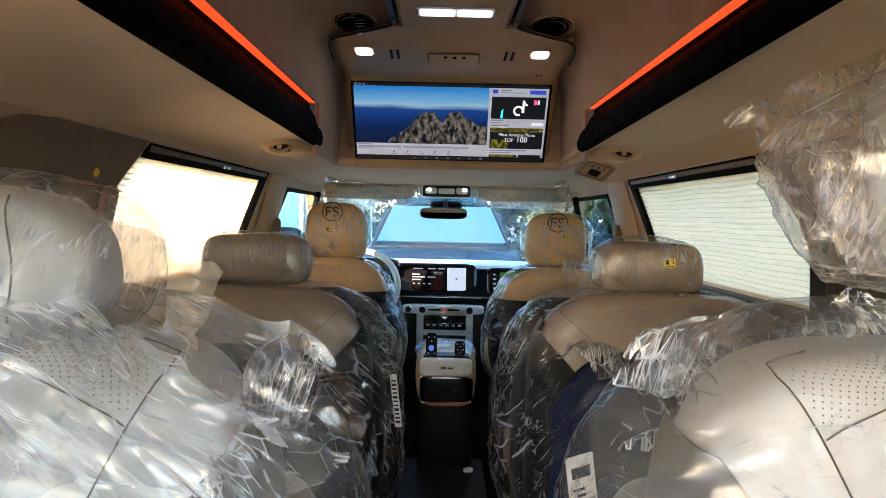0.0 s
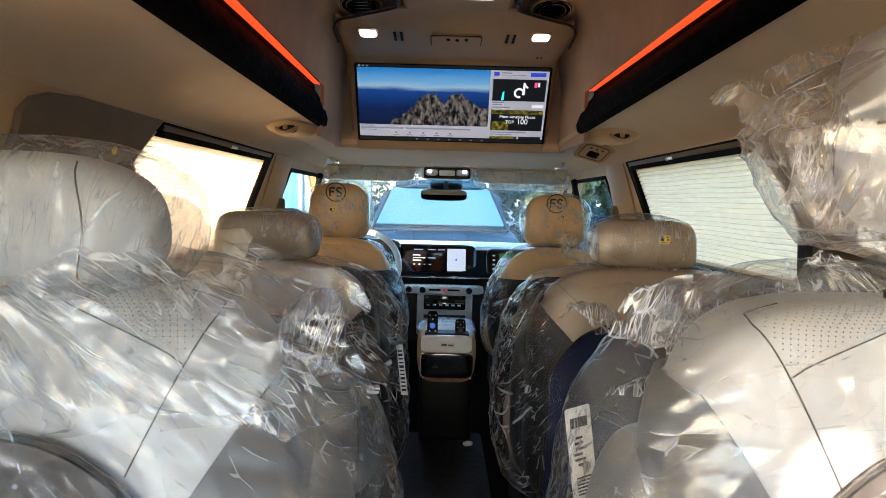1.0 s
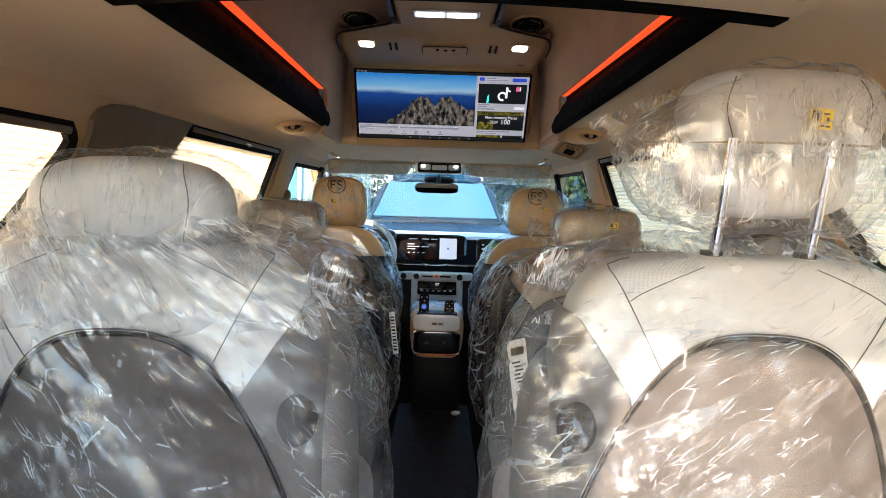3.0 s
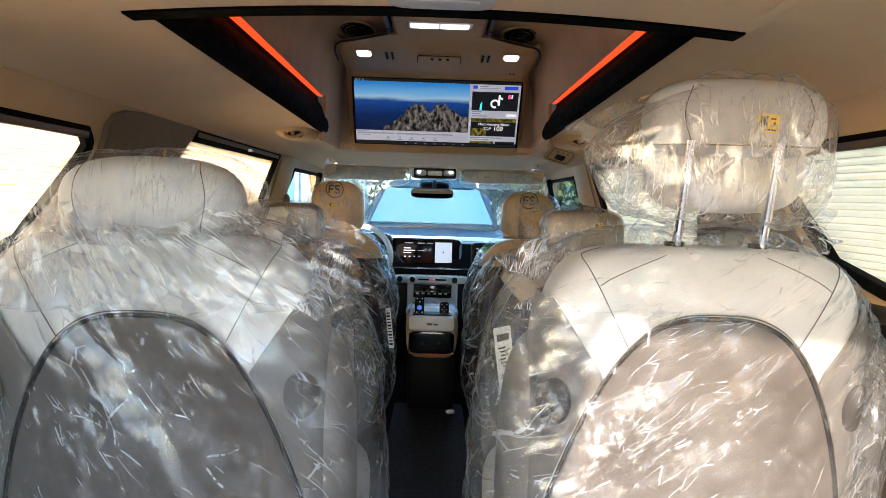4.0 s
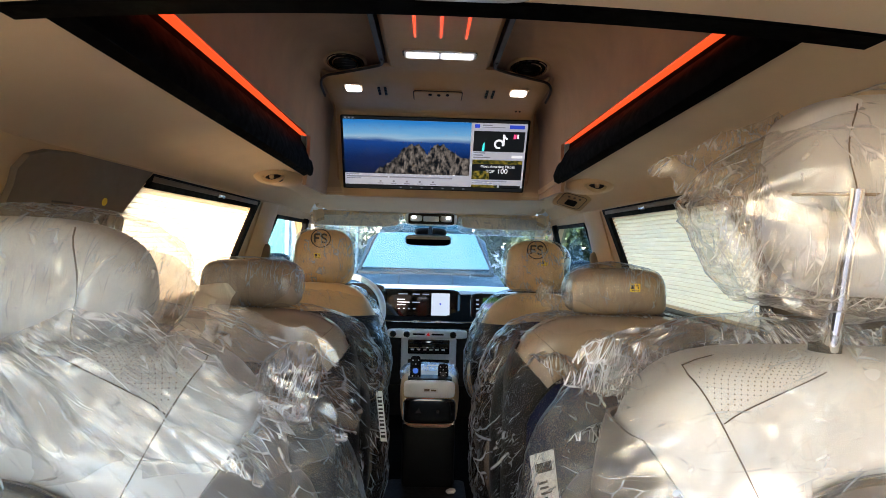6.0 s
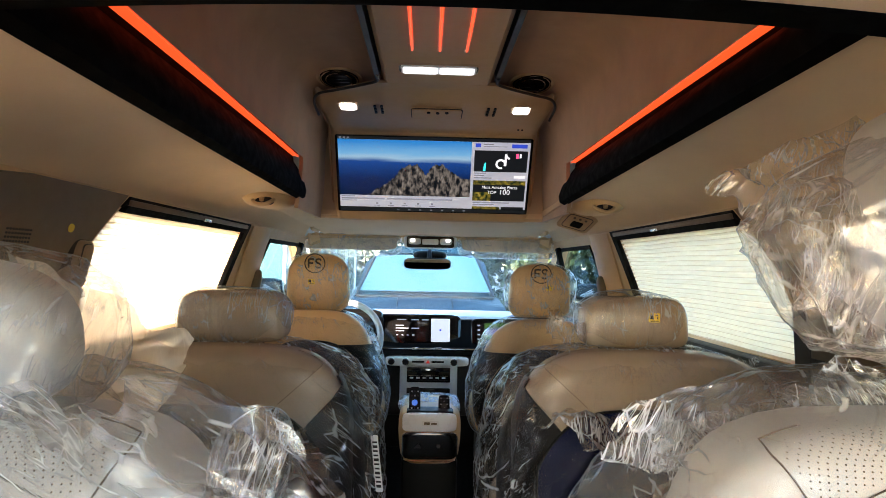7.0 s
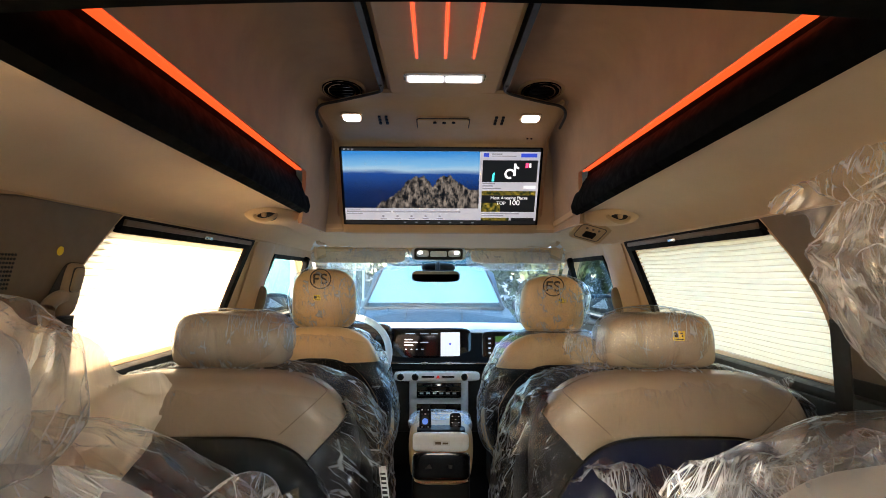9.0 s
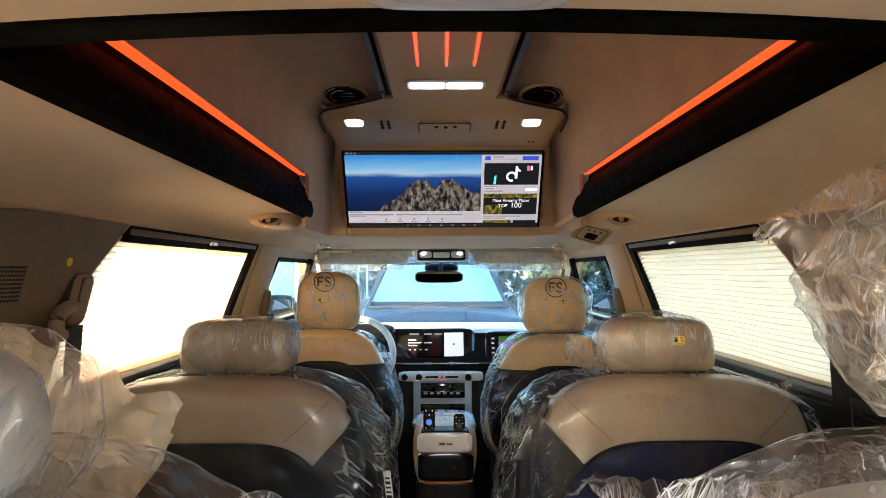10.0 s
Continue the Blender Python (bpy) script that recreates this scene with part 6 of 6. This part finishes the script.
# ---------------------------------------------------------------- outside
GZ = -0.42
# ground colour chosen pale and bluish to throw light up into the cabin
M_BOUNCE_GROUND = surface("pale light-bouncing ground", (0.175, 0.18, 0.19), 0.9, vary=0.25, grain=0.8, grain_scale=90, blotch=0.8)
g = bmesh.new()
bmesh.ops.create_grid(g, x_segments=60, y_segments=60, size=400)
for v in g.verts:
    v.co.z = GZ - 0.0
solo("ground", g, M_BOUNCE_GROUND, "pale grey yard ground, made pale to bounce light up", "ground", kind="structure", smooth=False)

M_CARPAINT = surface("dark blue car paint", (0.005, 0.026, 0.05), 0.4, metal=0.0, vary=0.05, coat=0.0, spec=0.03)
# blue half-metal base colour stands in for the sky mirrored in the glass
M_CARGLASS = surface("car glass with sky blue painted in", (0.11, 0.25, 0.32), 0.22, metal=0.6, vary=0.0, blotch=0.15)
M_TYRE = surface("black tyre", (0.02, 0.02, 0.02), 0.8, vary=0.2)
M_TAIL = surface("red tail lamp", (0.5, 0.03, 0.03), 0.2, vary=0.1)
M_TEAL = surface("teal car paint", (0.05, 0.22, 0.22), 0.2, metal=0.2, vary=0.05, coat=0.8)


def loft(stations):
    """A skin over cross-sections: (y, half width, z low, z high, top half width)."""
    bm = bmesh.new()
    rows = []
    for y, w, z0, z1, tw in stations:
        pr = [(-w, z0), (-w * 1.01, z0 + (z1 - z0) * 0.55), (-w * 0.97, z0 + (z1 - z0) * 0.85), (-tw, z1 - 0.01), (-tw * 0.6, z1 + 0.008), (0, z1 + 0.015), (tw * 0.6, z1 + 0.008), (tw, z1 - 0.01), (w * 0.97, z0 + (z1 - z0) * 0.85), (w * 1.01, z0 + (z1 - z0) * 0.55), (w, z0)]
        rows.append([bm.verts.new((x, y, z)) for x, z in pr])
    for a, b in zip(rows, rows[1:]):
        for i in range(len(a) - 1):
            bm.faces.new((a[i], a[i + 1], b[i + 1], b[i]))
        bm.faces.new((a[0], b[0], b[-1], a[-1]))
    bm.faces.new(rows[0]), bm.faces.new(list(reversed(rows[-1])))
    return bm


def car(name, label, loc, turn, paint, box_on=False, group="parked cars"):
    """A tall estate car facing -y."""
    c = thing(name, label, "car", loc, group)
    part("body", loft([(-2.25, 0.80, 0.35, 0.92, 0.72), (-2.15, 0.90, 0.26, 1.00, 0.80), (-1.6, 0.94, 0.24, 1.07, 0.84), (-1.0, 0.94, 0.24, 1.11, 0.86), (0.5, 0.94, 0.24, 1.12, 0.88), (1.8, 0.94, 0.24, 1.12, 0.88), (2.2, 0.88, 0.3, 1.08, 0.82)]), paint, c)
    part("cabin", loft([(-1.02, 0.82, 1.06, 1.10, 0.76), (-0.35, 0.80, 1.06, 1.50, 0.66), (-0.10, 0.80, 1.06, 1.60, 0.66), (0.8, 0.80, 1.06, 1.66, 0.66), (1.7, 0.80, 1.06, 1.62, 0.64), (2.1, 0.78, 1.06, 1.15, 0.68)]), paint, c)
    ws = sheet(10, 6, lambda u, v: ((u - 0.5) * (1.50 - 0.24 * v), -1.03 + 0.83 * v - 0.03 * (1 - (2 * u - 1) ** 2), 1.135 + 0.425 * v + 0.048))
    part("windscreen", thick(ws, 0.006), M_CARGLASS, c, "windscreen with reflected sky put into its colour")
    for s in (-1, 1):
        part("screen_pillar", tube([(s * 0.78, -1.06, 1.12), (s * 0.655, -0.20, 1.575)], 0.026, 8), M_BLACK, c)
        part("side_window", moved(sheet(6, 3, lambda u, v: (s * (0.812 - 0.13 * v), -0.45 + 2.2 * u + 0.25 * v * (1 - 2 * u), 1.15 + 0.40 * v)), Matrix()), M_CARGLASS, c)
        part("roof_rail", tube([(s * 0.62, -0.1, 1.66), (s * 0.62, 0.0, 1.70), (s * 0.62, 1.6, 1.71), (s * 0.62, 1.7, 1.66)], 0.016, 8), M_SILVER, c)
        part("door_mirror", blob(0.10, 0.06, 0.07, 3, 6, (s * 1.03, -0.75, 1.14)), M_BLACK, c)
        part("headlamp", blob(0.16, 0.05, 0.06, 3, 6, (s * 0.68, -2.22, 0.82)), M_LENS, c)
        part("tail_lamp", blob(0.06, 0.05, 0.20, 3, 6, (s * 0.84, 2.18, 1.0)), M_TAIL, c)
        part("bonnet_ridge", tube([(s * 0.45, -2.0, 1.012), (s * 0.52, -1.1, 1.118)], 0.012, 6), paint, c)
        for y in (-1.4, 1.4):
            wl = part("wheel", moved(disc(0.34, 0.22, 28, bev=0.03), pose(s * 0.86, y, 0.34, 0, 90)), M_TYRE, c)
            part("rim", moved(disc(0.22, 0.228, 20), pose(s * 0.86, y, 0.34, 0, 90)), M_SILVER, wl)
        part("wiper", tube([(s * 0.05 + 0.1, -1.05, 1.135), (s * 0.05 - 0.45, -1.0, 1.165)], 0.009, 6), M_BLACK, c)
    part("cowl", box(-0.78, 0.78, -1.14, -1.04, 1.10, 1.138, 0.01), M_BLACK, c)
    for y0, y1, x in ((-2.0, -1.16, 0.30), (-2.1, -1.16, 0.76)):
        for s in (-1, 1):
            part("bonnet_gap", tube([(s * x * 0.94, y0, 1.022 - 0.03 * (x > 0.5)), (s * x * 0.97, -1.6, 1.090 - 0.03 * (x > 0.5)), (s * x, y1, 1.118 - 0.02 * (x > 0.5))], 0.007, 5), M_BLACK, c)
    part("grille", blob(0.42, 0.04, 0.12, 6, 6, (0, -2.26, 0.66)), M_BLACK, c)
    part("roof_panel", blob(0.60, 0.85, 0.03, 5, 8, (0, 0.75, 1.65)), paint, c)
    if box_on:
        part("roof_spoiler", blob(0.62, 0.12, 0.07, 3, 8, (0, 0.05, 1.67)), paint, c)
    c.rotation_euler = (0, 0, radians(turn))
    return c


car("parked_car", "dark blue estate car parked nose to nose, windscreen painted sky blue", (-0.03, 7.05, GZ), 0, M_CARPAINT, True)
car("parked_car", "teal car seen through the front door window", (4.0, 8.6, GZ), 172, M_TEAL)


def leaves(count, size, seed, radii, flat=1.0):
    rng = random.Random(seed)
    vs, fs = [], []
    for _ in range(count):
        while True:
            p = Vector((rng.uniform(-1, 1), rng.uniform(-1, 1), rng.uniform(-1, 1)))
            if 0.25 < p.length < 1 and noise.noise(p * 2.6 + Vector((seed, 0, 0))) > -0.18:
                break
        p = Vector((p.x * radii[0], p.y * radii[1], p.z * radii[2]))
        u = Vector((rng.gauss(0, 1), rng.gauss(0, 1), rng.gauss(0, 1))).normalized()
        v = u.cross(Vector((rng.gauss(0, 1), rng.gauss(0, 1), rng.gauss(0, 1)))).normalized()
        s = size * rng.uniform(0.6, 1.4)
        i = len(vs)
        vs += [p - u * s, p + v * s * 0.45, p + u * s, p - v * s * 0.45]
        fs.append((i, i + 1, i + 2, i + 3))
    me = bpy.data.meshes.new("leaves")
    me.from_pydata(vs, [], fs)
    return me


M_LEAF = surface("green leaves", (0.06, 0.085, 0.035), 0.55, vary=0.4, blotch=2.5)
M_BARK = surface("grey brown bark", (0.16, 0.12, 0.09), 0.9, vary=0.3, grain=0.8, grain_scale=60)


def tree(x, y, h, seed, r):
    t = thing("tree", "leafy green tree behind the parked cars", "tree", (x, y, GZ), "trees")
    rng = random.Random(seed)
    pts = [(0, 0, 0), (rng.uniform(-0.1, 0.1), 0.05, h * 0.3), (rng.uniform(-0.2, 0.2), 0.1, h * 0.62)]
    bms = [tube(smooth_line(pts, 4), 0.11, 8)]
    for i in range(5):
        a = rng.uniform(0, 6.28)
        z = h * rng.uniform(0.3, 0.55)
        bms.append(tube([(0, 0.05, z), (math.cos(a) * r * 0.4, math.sin(a) * r * 0.4, z + h * 0.15), (math.cos(a) * r * 0.7, math.sin(a) * r * 0.7, z + h * 0.28)], 0.045, 6))
    part("trunk", join(*bms), M_BARK, t)
    me = leaves(2600, 0.13, seed, (r, r, h * 0.36))
    me.materials.append(M_LEAF)
    me.transform(Matrix.Translation((0, 0, h * 0.64)))
    cr = new("crown", me)
    cr.parent = t


for i, (x, y, h, r) in enumerate(((3.2, 15.5, 4.2, 1.7), (5.4, 16.5, 5.0, 2.0), (1.6, 17.5, 4.4, 1.6), (8.2, 14.0, 4.8, 2.0))):
    tree(x, y, h, 50 + i, r)
me = leaves(9000, 0.14, 77, (9.0, 1.4, 1.5))
me.materials.append(M_LEAF)
me.transform(Matrix.Translation((5.0, 18.5, GZ + 1.3)))
tagged(new("shrubs", me), "dense green shrubs along the yard's edge", "shrubs", kind="stuff")

M_FACADE = surface("pale grey facade", (0.50, 0.53, 0.53), 0.8, vary=0.12, grain=0.3, grain_scale=60, blotch=1.0)
bd = thing("building", "pale grey building with large dark windows beside the yard", "building", (-7.2, 14.5, GZ))
part("wall", box(-5.0, 5.0, -4.0, 4.0, 0, 6.4, 0.02), M_FACADE, bd)
part("roof", box(-5.2, 5.2, -4.2, 4.2, 6.4, 6.7, 0.02), M_DASH, bd)
for fl in range(2):
    for i in range(4):
        wn2 = part("window", box(-4.5 + 2.4 * i, -2.7 + 2.4 * i, -4.06, -3.99, 0.7 + 3.0 * fl, 2.5 + 3.0 * fl, 0.01), M_SILVER, bd)
        part("pane", box(-4.42 + 2.4 * i, -2.78 + 2.4 * i, -4.075, -4.055, 0.78 + 3.0 * fl, 2.42 + 3.0 * fl, 0.0), M_CARGLASS, wn2, "", False)
        wn3 = part("window", box(4.99, 5.06, -3.5 + 1.9 * i, -2.1 + 1.9 * i, 0.7 + 3.0 * fl, 2.5 + 3.0 * fl, 0.01), M_SILVER, bd)
        part("pane", box(5.055, 5.075, -3.42 + 1.9 * i, -2.18 + 1.9 * i, 0.78 + 3.0 * fl, 2.42 + 3.0 * fl, 0.0), M_CARGLASS, wn3, "", False)
